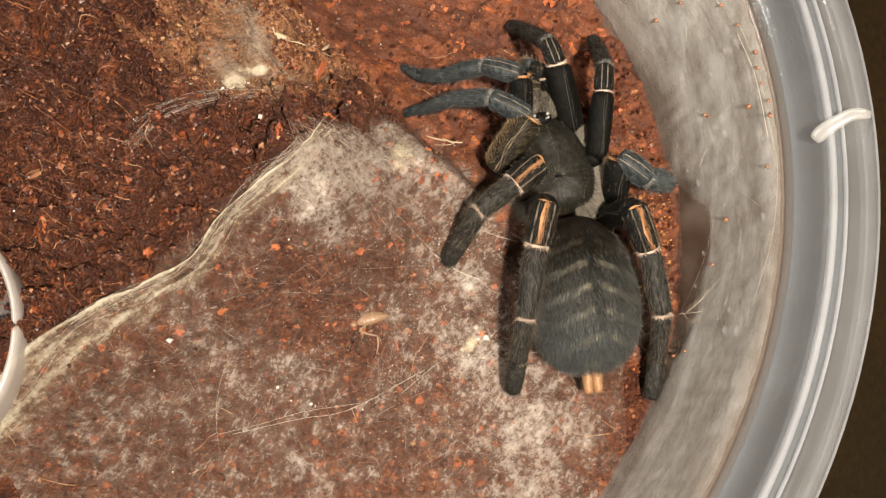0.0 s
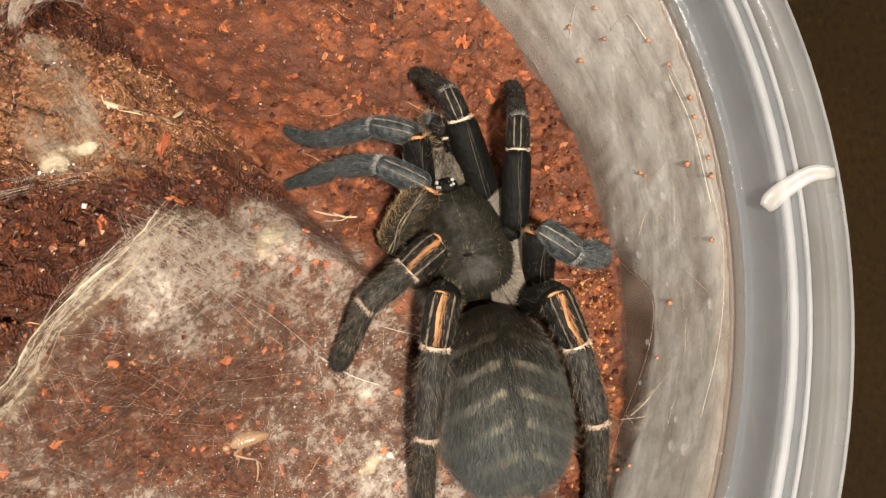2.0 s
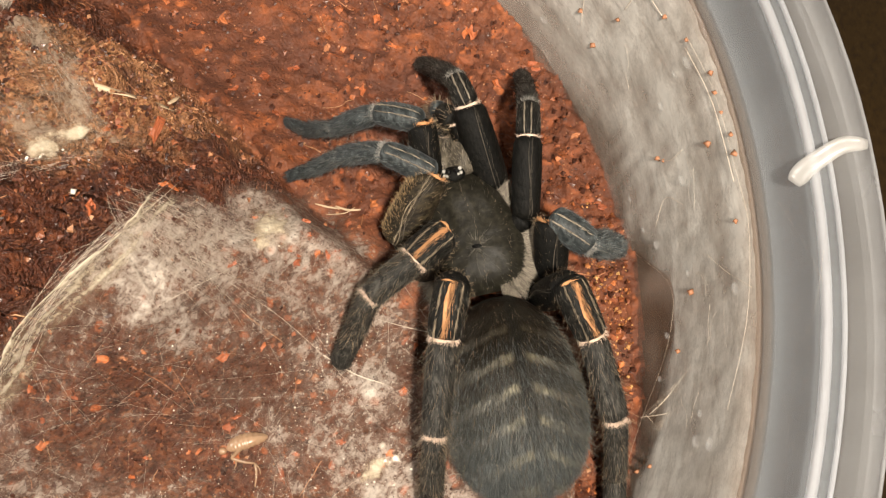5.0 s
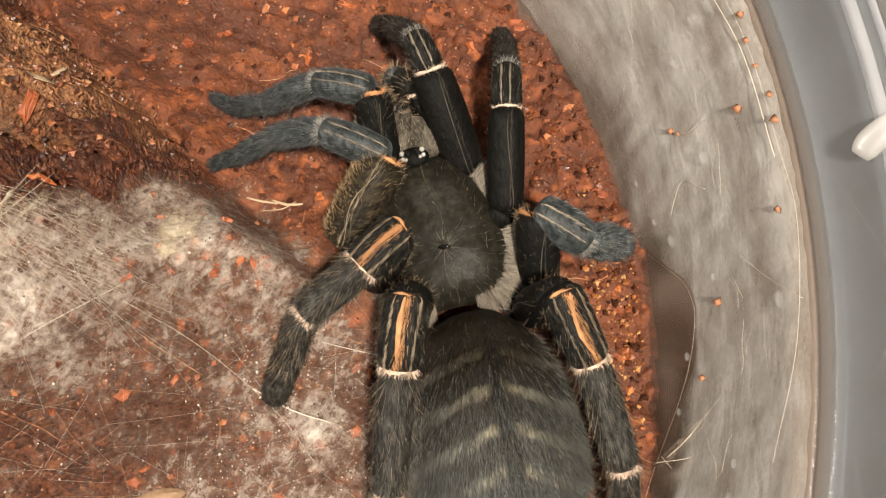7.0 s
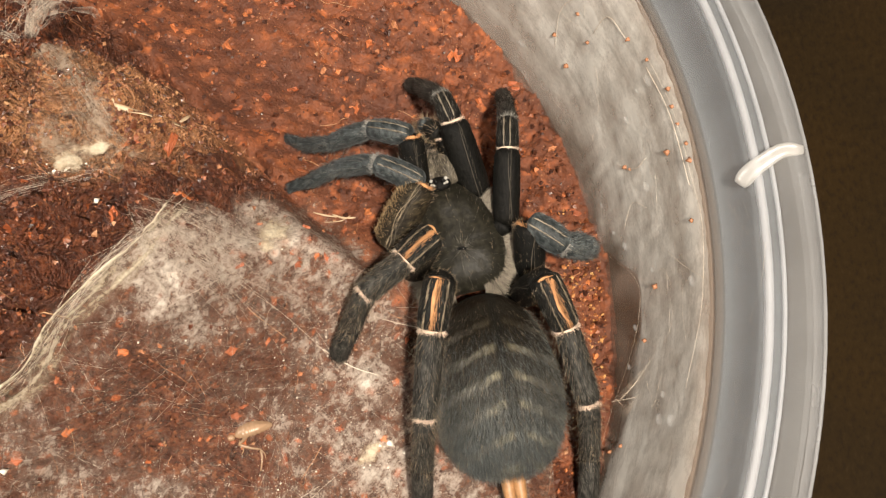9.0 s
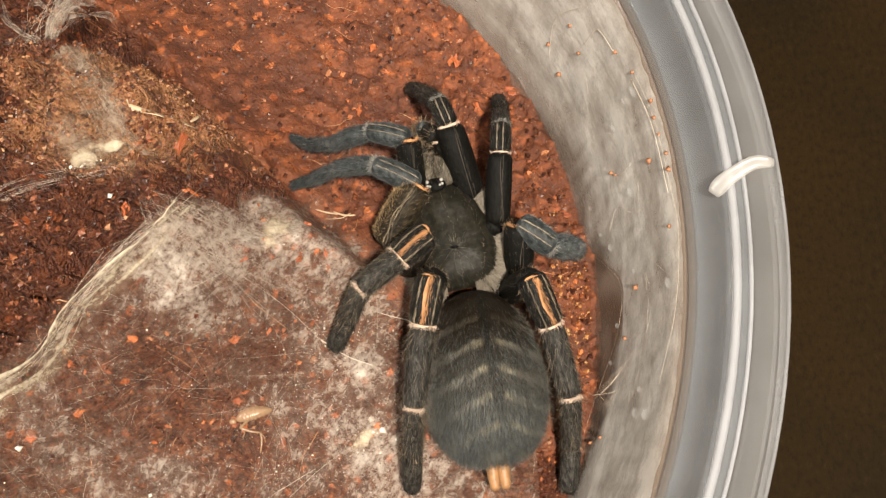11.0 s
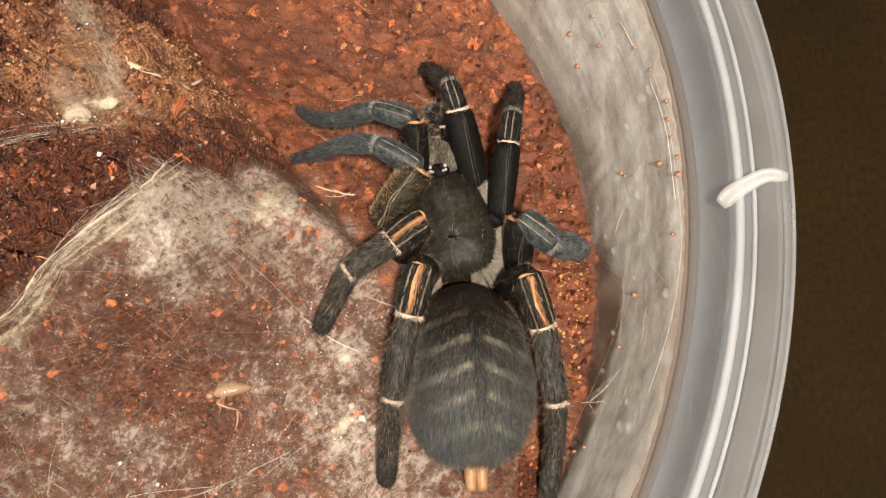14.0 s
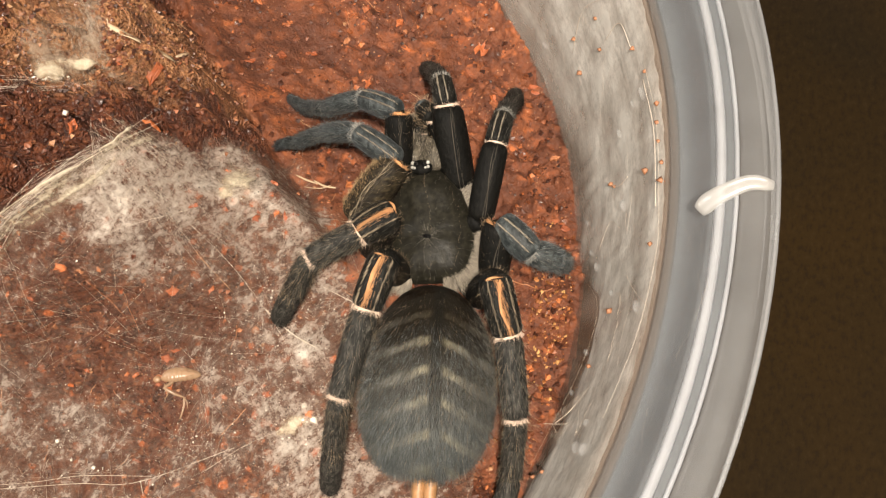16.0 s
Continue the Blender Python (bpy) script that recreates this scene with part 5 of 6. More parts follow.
def make_chip(x, y, length, wide, turn, lift=0.1, tilt=0.0):
    """A flake of bark with a broken outline."""
    rng = random.Random(int(x * 97 + y * 31 + 5000))
    n, verts = 9, []
    for z, g in ((-0.5, 0.9), (0.0, 1.0), (0.5, 0.82)):
        for k in range(n):
            a = 2 * math.pi * k / n
            j = 1 + 0.28 * math.sin(k * 2.7 + x) + 0.12 * math.cos(k * 5.1 + y)
            verts.append((0.5 * length * g * j * math.cos(a), 0.5 * wide * g * j * math.sin(a), z * 0.32 + 0.12 * math.sin(k * 1.9 + x)))
    faces = [tuple(range(n))[::-1], tuple(range(2 * n, 3 * n))]
    for r in (0, n):
        faces += [(r + k, r + (k + 1) % n, r + n + (k + 1) % n, r + n + k) for k in range(n)]
    ob = part("bark_chip", (verts, faces), CHIP)
    ob.data.polygons.foreach_set("use_smooth", [False] * len(faces))
    z = soil_height(x, y)
    sx = (soil_height(x + 1, y) - soil_height(x - 1, y)) / 2
    sy = (soil_height(x, y + 1) - soil_height(x, y - 1)) / 2
    up = Vector((-sx, -sy, 1)).normalized()
    ob.matrix_world = Matrix.Translation(Vector((x, y, z + lift)) * MM) @ Vector((0, 0, 1)).rotation_difference(up).to_matrix().to_4x4() @ pose(0, 0, 0, tilt, 0, turn)
    return tagged(ob, "small orange-brown bark chip lying on the soil", "bark chip", "bark chips")


def make_chips():
    placed = [(18.3, 12.9, 2.6, 1.2, 70), (19.6, 7.0, 2.0, 0.9, 0), (21.7, -7.7, 1.3, 1.1, 20), (-1.7, -9.2, 1.5, 1.2, 40), (21.9, 14.1, 1.2, 0.9, 80), (14.4, 9.6, 1.6, 0.8, 0),
              (10.4, 14.2, 1.8, 1.4, 60), (2.8, 3.9, 2.2, 1.5, 70), (13.9, 34.5, 1.8, 1.5, 10), (30.4, 37.2, 1.2, 0.9, 30), (38.2, 38.9, 1.8, 0.9, 110), (24.4, 42.2, 2.0, 1.2, 20),
              (29.0, 31.6, 1.6, 0.8, 60), (25.0, -18.6, 2.2, 0.6, 100), (37.7, -11.2, 1.1, 0.8, 40), (20.7, -14.0, 1.2, 0.9, 0), (5.3, -15.4, 1.3, 1.0, 60), (18.3, 2.1, 0.9, 0.7, 0),
              (53.3, 28.0, 2.4, 1.2, -35), (59.6, 9.2, 1.6, 1.4, 0), (31.1, -15.8, 1.2, 0.8, 30), (35.9, -17.2, 1.1, 1.0, 0), (29.9, -18.0, 1.0, 0.8, 50), (12.8, -8.4, 1.2, 0.9, 10),
              (0.4, -18.0, 1.4, 1.0, 0), (37.0, -20.8, 1.3, 0.9, 70), (29.4, 0.8, 1.0, 1.0, 0), (27.6, 1.6, 0.9, 0.7, 50), (30.2, 5.2, 0.9, 0.6, 10), (-14.5, -6.5, 4.2, 3.2, 30), (-17.5, 1.5, 5.0, 2.2, 5),
              (28.6, 3.0, 0.8, 0.6, 20), (26.3, 2.5, 0.9, 0.5, 70), (29.7, 4.4, 0.7, 0.6, 0), (28.2, 6.0, 0.9, 0.5, 40), (30.9, 3.3, 0.6, 0.5, 0), (25.6, 5.4, 0.7, 0.4, 10), (31.4, 1.7, 1.0, 0.6, 60), (29.1, 1.9, 0.7, 0.6, 0), (-4.0, 4.0, 1.6, 1.2, 40), (-2.5, -1.5, 1.4, 0.9, 100), (3.0, -4.8, 1.2, 0.9, 10), (45.5, 33.0, 1.3, 0.8, 60), (57.5, 17.5, 1.1, 0.8, 20), (33.5, 25.0, 1.4, 0.7, 80), (22.5, 27.0, 1.5, 1.0, 35)]
    for x, y, a, b, turn in placed:
        make_chip(x, y, a, b, turn)
    rng = random.Random(8)
    for _ in range(64):
        x, y = rng.uniform(2, 42), rng.uniform(-30, 2)
        if 0.6 * (x - 20) - 0.8 * (y - 5) > 2 and 0.74 * (x - 22) + 0.67 * (y - 8) < 6:
            make_chip(x, y, rng.uniform(0.4, 1.1), rng.uniform(0.3, 0.6), rng.uniform(0, 180), 0.05, rng.uniform(-15, 15))
    for _ in range(26):
        x, y = rng.uniform(6, 56), rng.uniform(8, 46)
        if math.hypot(x, y) < 58 and 0.74 * (x - 22) + 0.67 * (y - 8) > 9:
            make_chip(x, y, rng.uniform(0.9, 2.2), rng.uniform(0.6, 1.3), rng.uniform(0, 180), 0.0, rng.uniform(-25, 25))
    for _ in range(16):
        x, y = rng.uniform(-24, 58), rng.uniform(-32, 44)
        if math.hypot(x, y) < 58:
            make_chip(x, y, rng.uniform(0.7, 1.7), rng.uniform(0.4, 1.0), rng.uniform(0, 180), 0.0, rng.uniform(-25, 25))


# ---- silk threads ----
def on_ground(x, y, lift=0.6):
    return Vector((x, y, ground_height(x, y) + lift))


def make_thread(points, r, label="fine whitish silk thread stretched over the soil"):
    line = spline(points, max(8, 6 * len(points)))
    ob = part("silk_thread", tube(line, [r * 0.4] * len(line), 5), THREAD)
    return tagged(ob, label, "silk thread", "silk threads")


def make_threads():
    runs = [([(24, -1.6), (27.7, -4.5), (31.7, -9.1), (34.5, -13.6)], 0.045), ([(15.6, -5.6), (19.8, -3.3), (24.3, -0.6)], 0.06), ([(2.4, -29.8), (8, -28.4), (13, -27), (20.2, -25.9)], 0.06),
            ([(4, -29.8), (12.4, -27.9), (18.8, -26.7), (28.5, -21.7)], 0.07), ([(36.1, -4.2), (38.5, -4.9), (41.0, -5.6)], 0.09), ([(25.3, -24.8), (30.7, -20.6), (38.9, -16.4)], 0.05),
            ([(2.5, -22.3), (3.5, -19.3)], 0.045), ([(2.2, -30.5), (2.6, -26.0), (4.2, -22.0), (6.0, -20.5)], 0.05), ([(30.5, -7.5), (33.0, -9.2), (36.0, -10.4)], 0.16), ([(19.0, -26.5), (19.5, -28.0)], 0.06)]
    for pts, r in runs:
        make_thread([on_ground(x, y) for x, y in pts], r)
    for pts, r in (([(-2, 3.1, 66.5), (1.8, 6.5, 66.4), (11.3, 9.3, 63.2)], 0.03), ([(-1.5, 2.0, 66.2), (3.0, 6.2, 66.8), (11.3, 9.0, 63.0)], 0.022), ([(-2.4, 3.6, 66.0), (4, 8.0, 66.6), (13.5, 9.6, 63.0)], 0.02),
                   ([(62.0, -15.2, 43.0), (63.6, -14.0, 44.8), (66.0, -11.6, 48.8)], 0.11), ([(61.0, -15.6, 44.4), (63.8, -15.4, 45.6), (65.6, -14.2, 48.6)], 0.06), ([(61.6, -15.0, 42.0), (62.8, -16.8, 43.0), (63.6, -18.0, 46.2)], 0.05)):
        make_thread([Vector(p) for p in pts], r, "whitish silk thread stretched above the soil")
    wall = [([(24.2, 44.6), (25.4, 49.8), (23.0, 55.0)], 0.06), ([(20.5, 51.9), (19.8, 55.6), (16.8, 56.5)], 0.08), ([(14.0, 58.4), (8.5, 59.3), (2.2, 59.6), (-2.0, 60.2), (-8, 59.2), (-14, 57.0)], 0.028),
            ([(13.2, 57.6), (8.1, 58.6), (1.8, 59.0)], 0.07), ([(9.0, 46.0), (7.2, 49.2), (7.0, 52.0)], 0.06), ([(-2, 53), (-4, 56), (-6, 60)], 0.05), ([(3.0, 44.0), (4.6, 47.0), (3.0, 50.0)], 0.05)]
    for pts, r in wall:
        make_thread([Vector(((wall_radius(z) - 0.5) * math.cos(radians(a)), (wall_radius(z) - 0.5) * math.sin(radians(a)), z)) for a, z in pts], r, "white silk thread on the tub's hazy wall")
    rim = [([(-0.5, 73.0, 61.9), (-3.5, 74.3, 63.2), (-6.5, 75.4, 64.7)], 0.03), ([(-4.5, 75.6, 64.9), (-7.5, 75.0, 64.2), (-9.8, 74.2, 63.2)], 0.03), ([(-1.8, 73.4, 62.4), (-1.0, 74.2, 63.2), (-2.6, 74.6, 63.7)], 0.022),
           ([(-13.0, 73.2, 62.0), (-15.5, 73.8, 62.8), (-17.0, 74.8, 64.0)], 0.025), ([(-19.0, 74.6, 63.8), (-21.0, 73.8, 62.8), (-24.0, 73.2, 62.0)], 0.025)]
    for pts, r in rim:
        make_thread([Vector((q * math.cos(radians(a)), q * math.sin(radians(a)), z + 0.15)) for a, q, z in pts], r * 0.28, "faint silk thread across the clear rim")
    rng = random.Random(52)
    for a0, z0 in ((22.5, 50.5), (17.0, 47.0), (11.0, 50.0), (5.0, 53.0), (-3.0, 50.5), (-9.0, 52.5), (-15.0, 50.0), (26.0, 55.0), (14.0, 43.0)):
        for k in range(2):
            a, z, pts = a0, z0, []
            way = rng.uniform(0, 6.283)
            for _ in range(5):
                q = wall_radius(z) - 0.45
                pts.append(Vector((q * math.cos(radians(a)), q * math.sin(radians(a)), z)))
                way += rng.uniform(-0.7, 0.7)
                a, z = a + 0.8 * math.cos(way), z + 0.8 * math.sin(way)
            make_thread(pts, rng.uniform(0.01, 0.024), "white branching silk thread on the tub's hazy wall")
    edge = [(a, 35.7 + 10.5 * math.exp(-((a + 4) / (11 if a < -4 else 5.5)) ** 2) + 3 * smooth(-12, -26, a)) for a in range(-18, 4, 2)]
    make_thread([Vector(((wall_radius(z) - 0.6) * math.cos(radians(a)), (wall_radius(z) - 0.6) * math.sin(radians(a)), z)) for a, z in edge], 0.02, "pale silk thread hemming the sheet on the tub's wall")

    # countless fine threads: a fan below the ridge's upper end, tufts on the mound, a loose net on the slope
    rng, shapes = random.Random(33), []
    for k in range(110):
        a = rng.uniform(-0.9, 1.25)
        x0, y0 = 19.8 + rng.uniform(-4.5, 2.5), 5.0 + rng.uniform(-5.0, 1.5)
        length = rng.uniform(3, 9)
        pts = [on_ground(x0 + math.cos(-0.9 + a * 0.55) * length * u, y0 + math.sin(-0.9 + a * 0.55) * length * u, 0.9 + 1.1 * math.sin(math.pi * u) + rng.uniform(0, 0.3)) for u in (0, 0.35, 0.7, 1)]
        shapes.append(tube(spline(pts, 10), [rng.uniform(0.005, 0.014)] * 10, 3))
    for k in range(40):
        s = rng.uniform(0, 1)
        x0, y0 = 18.5 - 12 * s, 4.0 - 12.5 * s
        pts = [on_ground(x0 + rng.uniform(-1, 1), y0 + rng.uniform(-1, 1), 1.5), on_ground(x0 - 2.5, y0 - 2.0, 1.8), on_ground(x0 - rng.uniform(4, 7), y0 - rng.uniform(3.4, 6), 1.4)]
        shapes.append(tube(spline(pts, 10), [rng.uniform(0.005, 0.015)] * 10, 3))
    for k in range(24):
        off, s0, s1 = rng.gauss(-0.4, 2.0), rng.uniform(0, 0.5), rng.uniform(0.55, 1.0)
        flow = spline([(3.9, 25.6, 0), (6.6, 23.0, 0), (11.0, 17.5, 0), (13.6, 12.9, 0), (16.5, 9.4, 0)], 21)[int(20 * s0):int(20 * s1) + 1]
        wave, spread = rng.uniform(0, 6), rng.uniform(0.3, 1.5)
        pts = [on_ground(p.x + off * (0.25 + spread * i / 20) + 0.45 * math.sin(i * 0.45 + wave), p.y + 0.5 * off * (0.25 + spread * i / 20), rng.uniform(0.9, 1.3)) for i, p in enumerate(flow)]
        shapes.append(tube(spline(pts, 2 * len(pts)), [rng.uniform(0.003, 0.010)] * (2 * len(pts)), 3))
    for k in range(420):
        x0, y0, a, length = rng.uniform(-8, 42), rng.uniform(-34, -2), rng.uniform(0, 3.14), rng.uniform(2, 9)
        if 0.6 * (x0 - 20) - 0.8 * (y0 - 5) < 3:
            continue
        pts = [on_ground(x0 + math.cos(a) * length * (u - 0.5), y0 + math.sin(a) * length * (u - 0.5), 0.55 + rng.uniform(0, 0.35)) for u in (0, 0.3, 0.7, 1)]
        shapes.append(tube(spline(pts, 9), [rng.uniform(0.004, 0.011)] * 9, 3))
    crest = [(20.5, 7.5), (17.5, 2.5), (13.0, -1.2), (9.5, -4.6), (6.5, -8.0), (1.5, -12.2), (-5.5, -15.5), (-9.5, -18.5), (-14, -24), (-18, -28.5)]
    for k in range(26):
        i = rng.randrange(len(crest) - 3)
        off, up = rng.gauss(0.0, 0.6), rng.uniform(0.6, 1.6)
        pts = [on_ground(x + 0.6 * off + rng.uniform(-0.35, 0.35), y - 0.8 * off + rng.uniform(-0.35, 0.35), up + rng.uniform(-0.2, 0.2) + 0.5) for x, y in crest[i:i + 4]]
        shapes.append(tube(spline(pts, 16), [rng.uniform(0.006, 0.022)] * 16, 3))
    for k in range(16):
        a0, z0 = rng.uniform(-45, 45), rng.uniform(39, 60)
        a1, z1 = a0 + rng.uniform(3, 16), z0 + rng.gauss(0, 1.2)
        if min(z0, z1) < 39 + 9.5 * math.exp(-((0.5 * (a0 + a1) + 4) / 13) ** 2) + 5 * smooth(-12, -26, a0) or max(z0, z1) > 60:
            continue
        pts = [Vector(((wall_radius(z) - q) * math.cos(radians(b)), (wall_radius(z) - q) * math.sin(radians(b)), z)) for z, b, q in ((z0, a0, 0.5), (0.5 * (z0 + z1) + rng.uniform(-0.4, 0.4), 0.5 * (a0 + a1), 0.8), (z1, a1, 0.5))]
        shapes.append(tube(spline(pts, 10), [rng.uniform(0.003, 0.009)] * 10, 3))
    for k in range(16):
        x0, y0 = 3 + rng.uniform(-2, 3), 28 + rng.uniform(-2, 3)
        pts = [Vector((x0 - 2.5 + 1.4 * u + rng.uniform(-0.8, 0.8), y0 - 3 + 2.0 * u + rng.uniform(-0.8, 0.8), 62.5 + rng.uniform(-0.5, 2))) for u in range(5)]
        shapes.append(tube(spline(pts, 22), [rng.uniform(0.005, 0.014)] * 22, 3))
    for k in range(18):
        u = rng.gauss(0, 0.8)
        pts = [Vector((-2 - rng.uniform(0, 1.5), 2.6 + 1.6 * u, 66.2 + rng.uniform(-0.3, 0.5))), Vector((2.4 + rng.uniform(-1, 1), 6.2 + 0.9 * u, 66.5 + rng.uniform(-0.3, 0.3))), Vector((rng.uniform(6, 12), 8.6 + 0.35 * u, 64.6 + rng.uniform(-0.3, 0.3)))]
        shapes.append(tube(spline(pts, 12), [rng.uniform(0.004, 0.010)] * 12, 3))
    thing("silk_strands", join(*shapes), THREAD, "countless fine white silk strands over soil and mound", "web", kind="stuff")


# ---- single finds ----
def make_cricket():
    """A dried cricket husk: ringed body, head with feelers, folded hind legs."""
    def at(x, y, h):
        return Vector((x, y, ground_height(x, y) + h))
    line = spline([at(20.4, -16.1, 0.9), at(21.3, -15.7, 1.15), at(22.6, -15.3, 1.2), at(24.2, -15.0, 0.8)], 40)
    radii = [(0.80 * math.sin(math.pi * min(1.0, (k + 1.5) / 41) ** 1.15) ** 0.55) * (1 + 0.07 * math.cos(k * 1.57)) for k in range(40)]
    husk = thing("cricket_husk", tube(line, radii, 12, 0.62), HUSK, "dried pale tan cricket husk lying on the webbed slope", "insect husk")
    part("head", ball(at(19.95, -16.25, 0.85), 0.42, 12, 8, (1, 0.85, 0.75)), HUSK, husk)
    for pts, r in (([(21.6, -15.9), (21.0, -16.5), (20.5, -16.9)], 0.2), ([(20.5, -16.9), (21.6, -17.3), (22.7, -17.5)], 0.16), ([(22.7, -17.5), (22.8, -18.5), (22.5, -19.9)], 0.12), ([(22.7, -17.5), (23.1, -18.0), (23.2, -18.6)], 0.06), ([(20.6, -16.5), (20.9, -17.4), (20.6, -18.0)], 0.08)):
        line = spline([at(x, y, 0.7) for x, y in pts], 8)
        part("leg", tube(line, [r * q for q in (0.8, 1.1, 1.15, 1.0, 0.9, 0.8, 0.7, 0.5)], 7), HUSK, husk)
    wing = spline([at(21.4, -15.75, 1.55), at(22.8, -15.35, 1.62), at(24.0, -15.0, 1.35)], 12)
    part("wing", tube(wing, [0.1, 0.25, 0.34, 0.38, 0.4, 0.4, 0.38, 0.34, 0.28, 0.2, 0.12, 0.04], 10, 0.3), HUSK, husk, "brown folded wing")


def make_straws():
    for pts, r in (([(13.4, 16.8), (14.6, 16.3), (16.0, 16.5), (17.6, 16.9)], 0.34), ([(17.4, 17.6), (17.8, 18.4), (17.7, 19.2)], 0.28), ([(13.2, 17.4), (13.6, 16.6), (14.2, 15.8)], 0.2), ([(15.0, 15.8), (17.0, 15.3), (19.4, 15.4)], 0.08), ([(28.8, 10.0), (30.2, 9.5), (31.6, 9.2)], 0.12), ([(31.0, 9.6), (32.4, 9.0), (33.8, 8.9)], 0.14), ([(30.0, 8.7), (32.0, 8.6), (33.2, 9.2)], 0.07)):
        line = spline([Vector((x, y, soil_height(x, y) + 0.35)) for x, y in pts], 12)
        ob = part("straw", tube(line, [r * (0.5 + 0.5 * math.sin(math.pi * (k + 0.7) / 12.4)) for k in range(12)], 7, 0.6), STRAW)
        tagged(ob, "pale split straw fibre stuck in the webbed soil", "straw", "straws")


def make_specks():
    """Tiny white grains that stand in for wet glints on the webbed slope."""
    rng, shapes = random.Random(14), []
    while len(shapes) < 1300:
        x, y = rng.uniform(-10, 45), rng.uniform(-36, 6)
        d, e = 0.6 * (x - 20) - 0.8 * (y - 5), 0.74 * (x - 22) + 0.67 * (y - 8)
        if d < 1 or e > 8 or rng.random() > 0.05 + 0.5 * max(0, noise.noise((x * 0.2, y * 0.2, 4))) + sum(0.8 * math.exp(-((x - a) ** 2 + (y - b) ** 2) / 12) for a, b in ((32, -7.5), (34.8, -10.5), (37, -20), (31.6, -18), (13, -23), (28.7, -14), (24, -22))):
            continue
        z = ground_height(x, y)
        p = Vector((x, y, z))
        z += 0.5 + 0.75 * noise.noise(p * 0.16) + 0.35 * noise.noise(p * 0.42 + Vector((7, 1, 3)))
        shapes.append(crumb((x, y, z), rng.uniform(0.03, 0.075) * (2 if rng.random() < 0.06 else 1), rng))
    thing("glint_specks", join(*shapes), WHITE, "tiny white specks standing for wet glints on the webbed slope", "web", kind="stuff")


def flake(r, rng):
    """A thin scale with a ragged outline, a little tilted."""
    n, tx, ty, verts = 7, rng.uniform(-0.4, 0.4), rng.uniform(-0.4, 0.4), []
    out = [(r * rng.uniform(0.45, 1.3) * math.cos(6.283 * k / n), r * rng.uniform(0.45, 1.3) * math.sin(6.283 * k / n)) for k in range(n)]
    for h in (-0.03, 0.03):
        verts += [(x, y, h + tx * x + ty * y) for x, y in out]
    return verts, [tuple(range(n))[::-1], tuple(range(n, 2 * n))] + [(k, (k + 1) % n, n + (k + 1) % n, n + k) for k in range(n)]


def make_flakes():
    """Chalky white flakes where the mound's silk has dried."""
    rng, shapes = random.Random(19), []
    for cx, cy, sx, sy, n, size in ((8.0, 10.0, 0.5, 0.3, 20, 0.2), (9.4, 10.5, 0.5, 0.3, 16, 0.17), (7.0, 11.2, 0.3, 0.4, 8, 0.14), (1.0, 16.6, 0.25, 0.3, 5, 0.16), (36.6, -18.6, 1.2, 1.6, 16, 0.16)):
        for _ in range(n):
            x, y = rng.gauss(cx, sx), rng.gauss(cy, sy)
            v, f = flake(rng.uniform(0.3, 1.0) ** 1.4 * size, rng)
            z = soil_height(x, y) * 0.5 + ground_height(x, y) * 0.5 + 0.9
            shapes.append(([(p[0] + x, p[1] + y, p[2] + z - 0.1) for p in v], f))
    flakes = thing("chalky_flakes", join(*shapes), WHITE, "chalky white flakes of dried silk on the mound", "crust", kind="stuff")
    flakes.data.polygons.foreach_set("use_smooth", [False] * len(flakes.data.polygons))


def make_grains():
    """Dark soil grains lying on the silk."""
    rng, shapes = random.Random(27), []
    while len(shapes) < 420:
        x, y = rng.uniform(2, 40), rng.uniform(-28, 6)
        d, e = 0.6 * (x - 20) - 0.8 * (y - 5), 0.74 * (x - 22) + 0.67 * (y - 8)
        if d < 1.5 or e > 7:
            continue
        p = Vector((x, y, ground_height(x, y)))
        z = p.z + 0.5 + 0.75 * noise.noise(p * 0.16) + 0.35 * noise.noise(p * 0.42 + Vector((7, 1, 3)))
        shapes.append(crumb((x, y, z), rng.uniform(0.04, 0.11), rng))
    thing("soil_grains", join(*shapes), GRAIN, "dark soil grains strewn over the silk sheet", "soil", kind="stuff")


def make_crumbs_white():
    rng = random.Random(4)
    for x, y, r in ((-0.6, -19.0, 0.5), (36.5, -17.6, 0.5), (35.2, -16.4, 0.4), (12.2, 6.0, 0.4), (10.0, -24.0, 0.35), (14.0, -26.0, 0.3)):
        ob = part("white_crumb", crumb((0, 0, 0), r, rng), WHITE)
        ob.location = Vector((x, y, ground_height(x, y) + r * 0.6 + 0.4)) * MM
        tagged(ob, "small chalky white crumb on the soil", "crumb", "white crumbs")


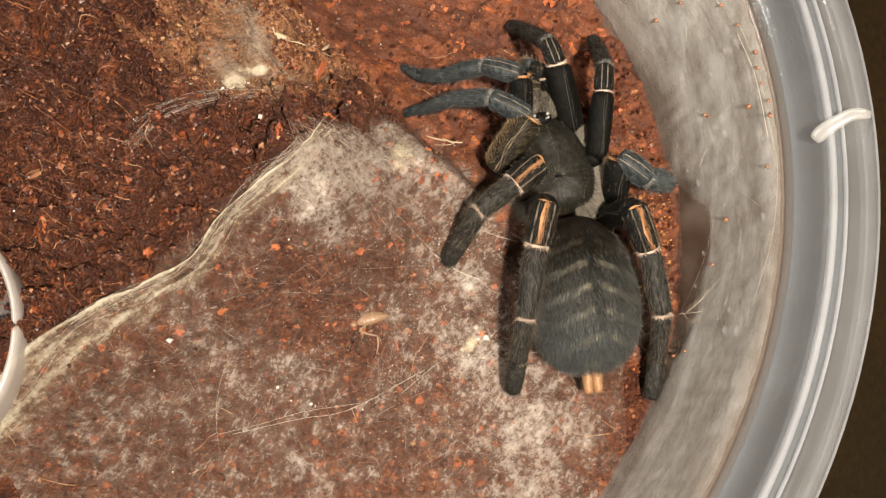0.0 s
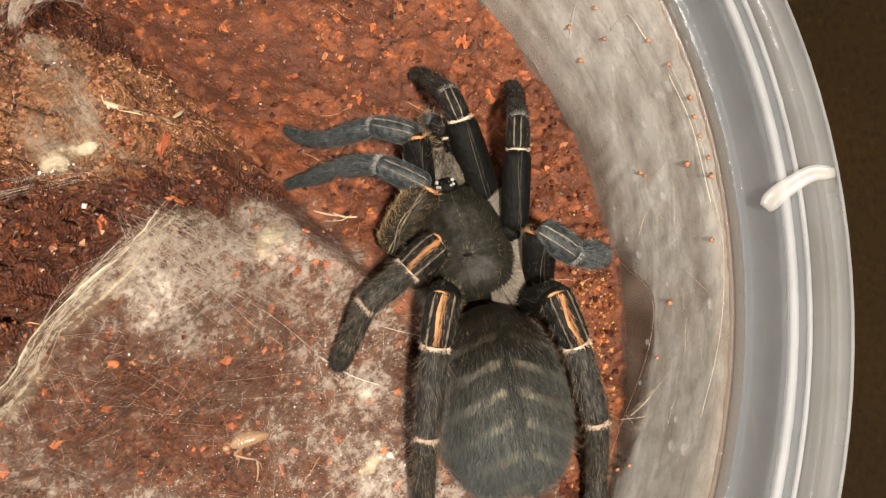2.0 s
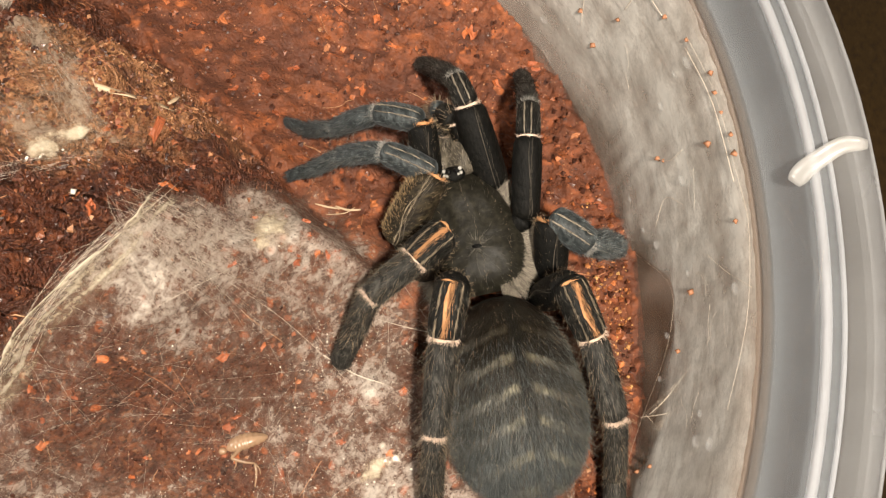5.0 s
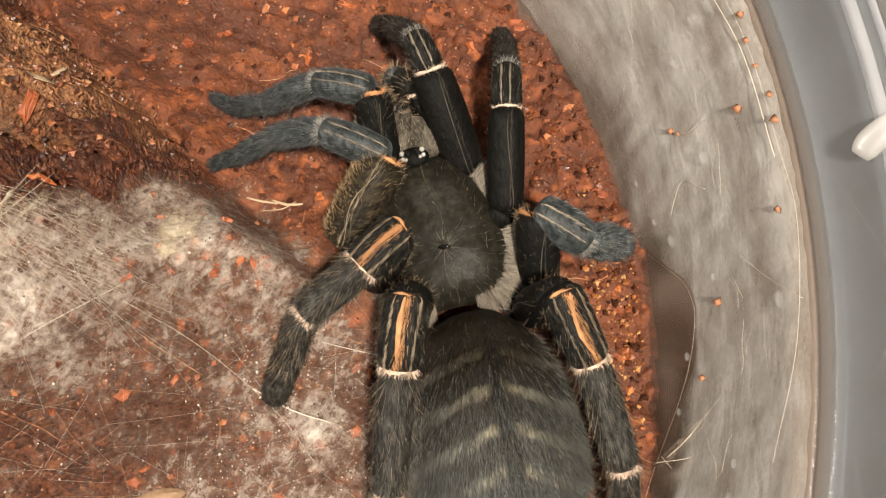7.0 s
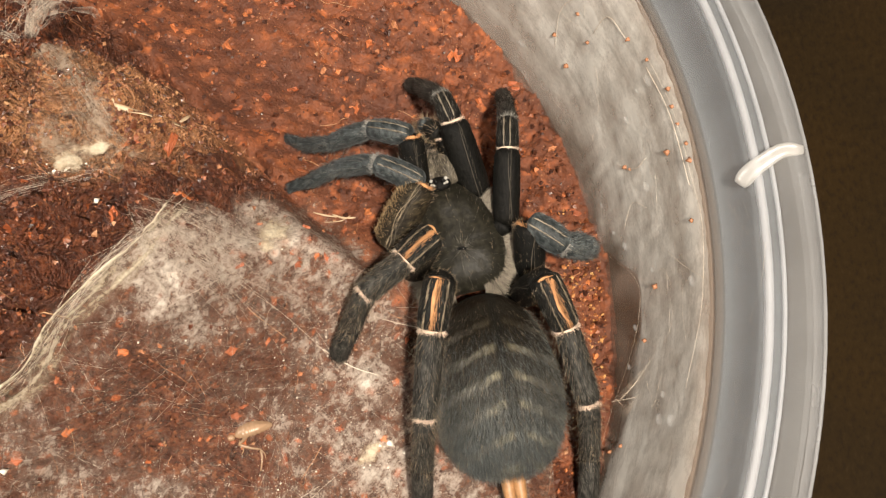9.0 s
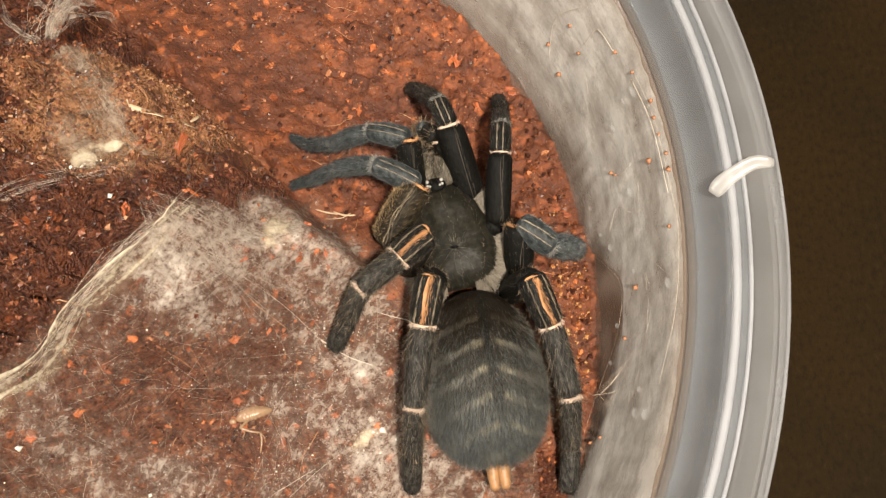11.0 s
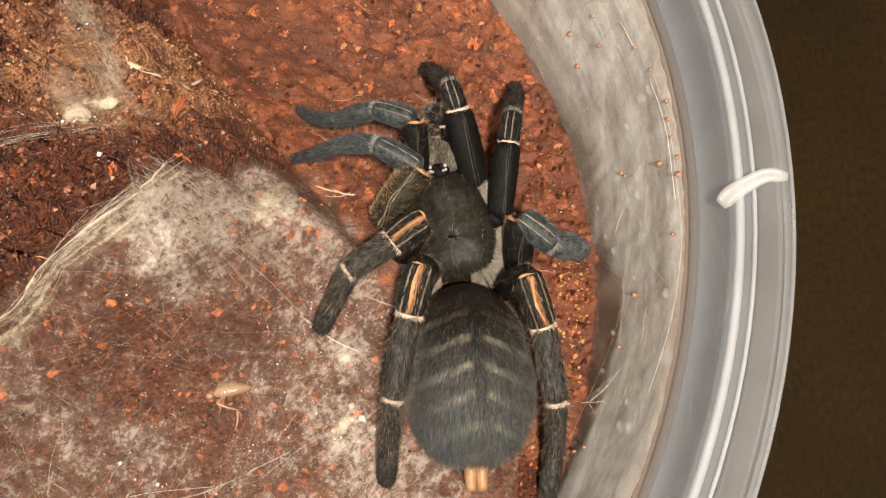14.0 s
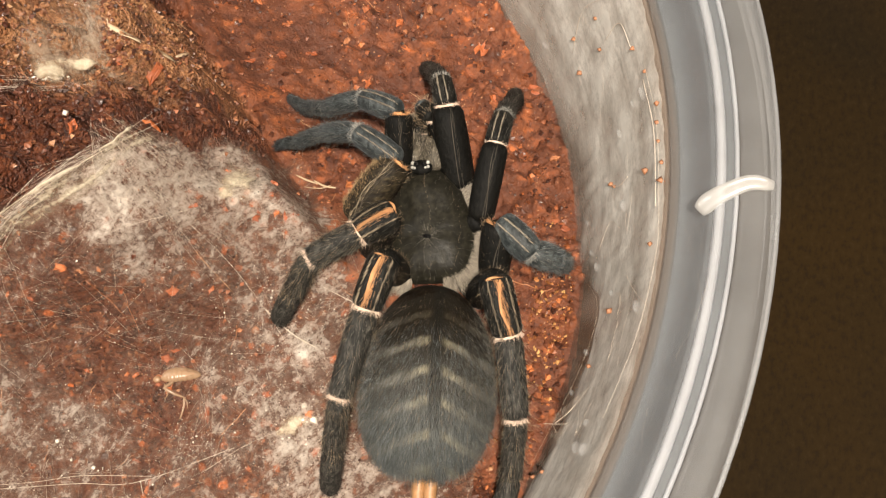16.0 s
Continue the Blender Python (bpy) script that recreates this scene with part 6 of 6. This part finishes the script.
def make_wall_bits():
    rng = random.Random(6)
    bits = [(60.7, 24.3, 44.5), (67.2, 20.0, 56.7), (63.2, 23.8, 50.2), (62.5, 26.9, 51.4), (68.6, 16.6, 58.1), (70.3, 12.4, 59.7), (70.0, 10.5, 59.3), (70.6, 8.6, 59.4), (71.0, 6.2, 59.9), (71.1, 4.4, 59.8), (69.5, 7.0, 56.3), (66.2, 8.9, 48.1),
            (70.7, -1.1, 58.3), (65.6, -10.0, 46.9), (67.2, -5.0, 49.6), (61.9, -20.3, 43.8), (59.7, 27.8, 45.9), (66.0, 9.6, 47.4), (62.0, -21.0, 41.2)]
    for x, y, z in bits:
        a, r = math.atan2(y, x), wall_radius(z) - 0.45
        ob = part("soil_bit", crumb((0, 0, 0), rng.uniform(0.22, 0.42), rng), BIT)
        ob.location = Vector((r * math.cos(a), r * math.sin(a), z)) * MM
        tagged(ob, "orange soil bit stuck to the tub's hazy wall", "soil bit", "soil bits on the wall")
    drops = [(55.1, 30.5, 39.5, 0.7), (68.5, 14.8, 56.8, 0.8), (66.3, 13.6, 50.5, 0.6), (67.5, 5.7, 50.5, 0.7), (64.9, 1.6, 43.3, 0.6), (70.0, -6.8, 57.2, 0.7), (65.6, -18.9, 52.0, 0.7), (66.6, -19.5, 54.6, 0.75), (64.7, -7.9, 44.2, 0.4), (67.5, 15.1, 54.3, 0.4),
             (66.9, -3.0, 49.0, 0.4), (63.0, 4.0, 41.0, 0.4), (62.0, 8.0, 39.5, 0.35), (66.0, -16.5, 52.0, 0.45), (64.0, -12.0, 43.0, 0.35)]
    for x, y, z, r in drops:
        a, q = math.atan2(y, x), wall_radius(z) - 0.35
        ob = part("water_drop", ball((0, 0, 0), r, 12, 8, (0.45, 0.85, 1.25)), DROP)
        ob.matrix_world = pose(q * math.cos(a) * MM, q * math.sin(a) * MM, z * MM, 0, -20, math.degrees(a))
        tagged(ob, "clear water drop clinging to the tub's wall", "water drop", "water drops")


def make_dish():
    """A shallow water dish sunk in the soil."""
    c = (-29.6, -19.6, 0)
    wall = [(0.02, 59.0), (11.5, 59.0), (13.2, 60.0), (14.4, 64.6), (14.9, 66.6), (15.3, 66.9), (15.8, 66.7), (15.7, 65.6), (15.1, 63.0), (14.0, 59.0), (13.0, 57.6), (0.02, 57.6)]
    v, f = lathe(wall, 96)
    dish = thing("water_dish", ([(x + c[0], y + c[1], z) for x, y, z in v], f), DISH, "milky plastic water dish sunk in the soil", "dish")
    v, f = lathe([(15.2, 66.75), (15.45, 67.1), (15.75, 66.95), (15.6, 66.6)], 96)
    part("lip", ([(x + c[0], y + c[1], z) for x, y, z in v], f), TAB, dish, "pale rounded lip")
    v, f = lathe([(0.02, 62.0), (13.6, 62.0), (13.6, 61.8), (0.02, 61.8)], 64)
    part("water", ([(x + c[0], y + c[1], z) for x, y, z in v], f), DROP, dish, "clear still water")


make_litter()
make_threads()
make_cricket()
make_straws()
make_specks()
make_flakes()
make_grains()
make_crumbs_white()
make_wall_bits()
make_dish()
make_chips()
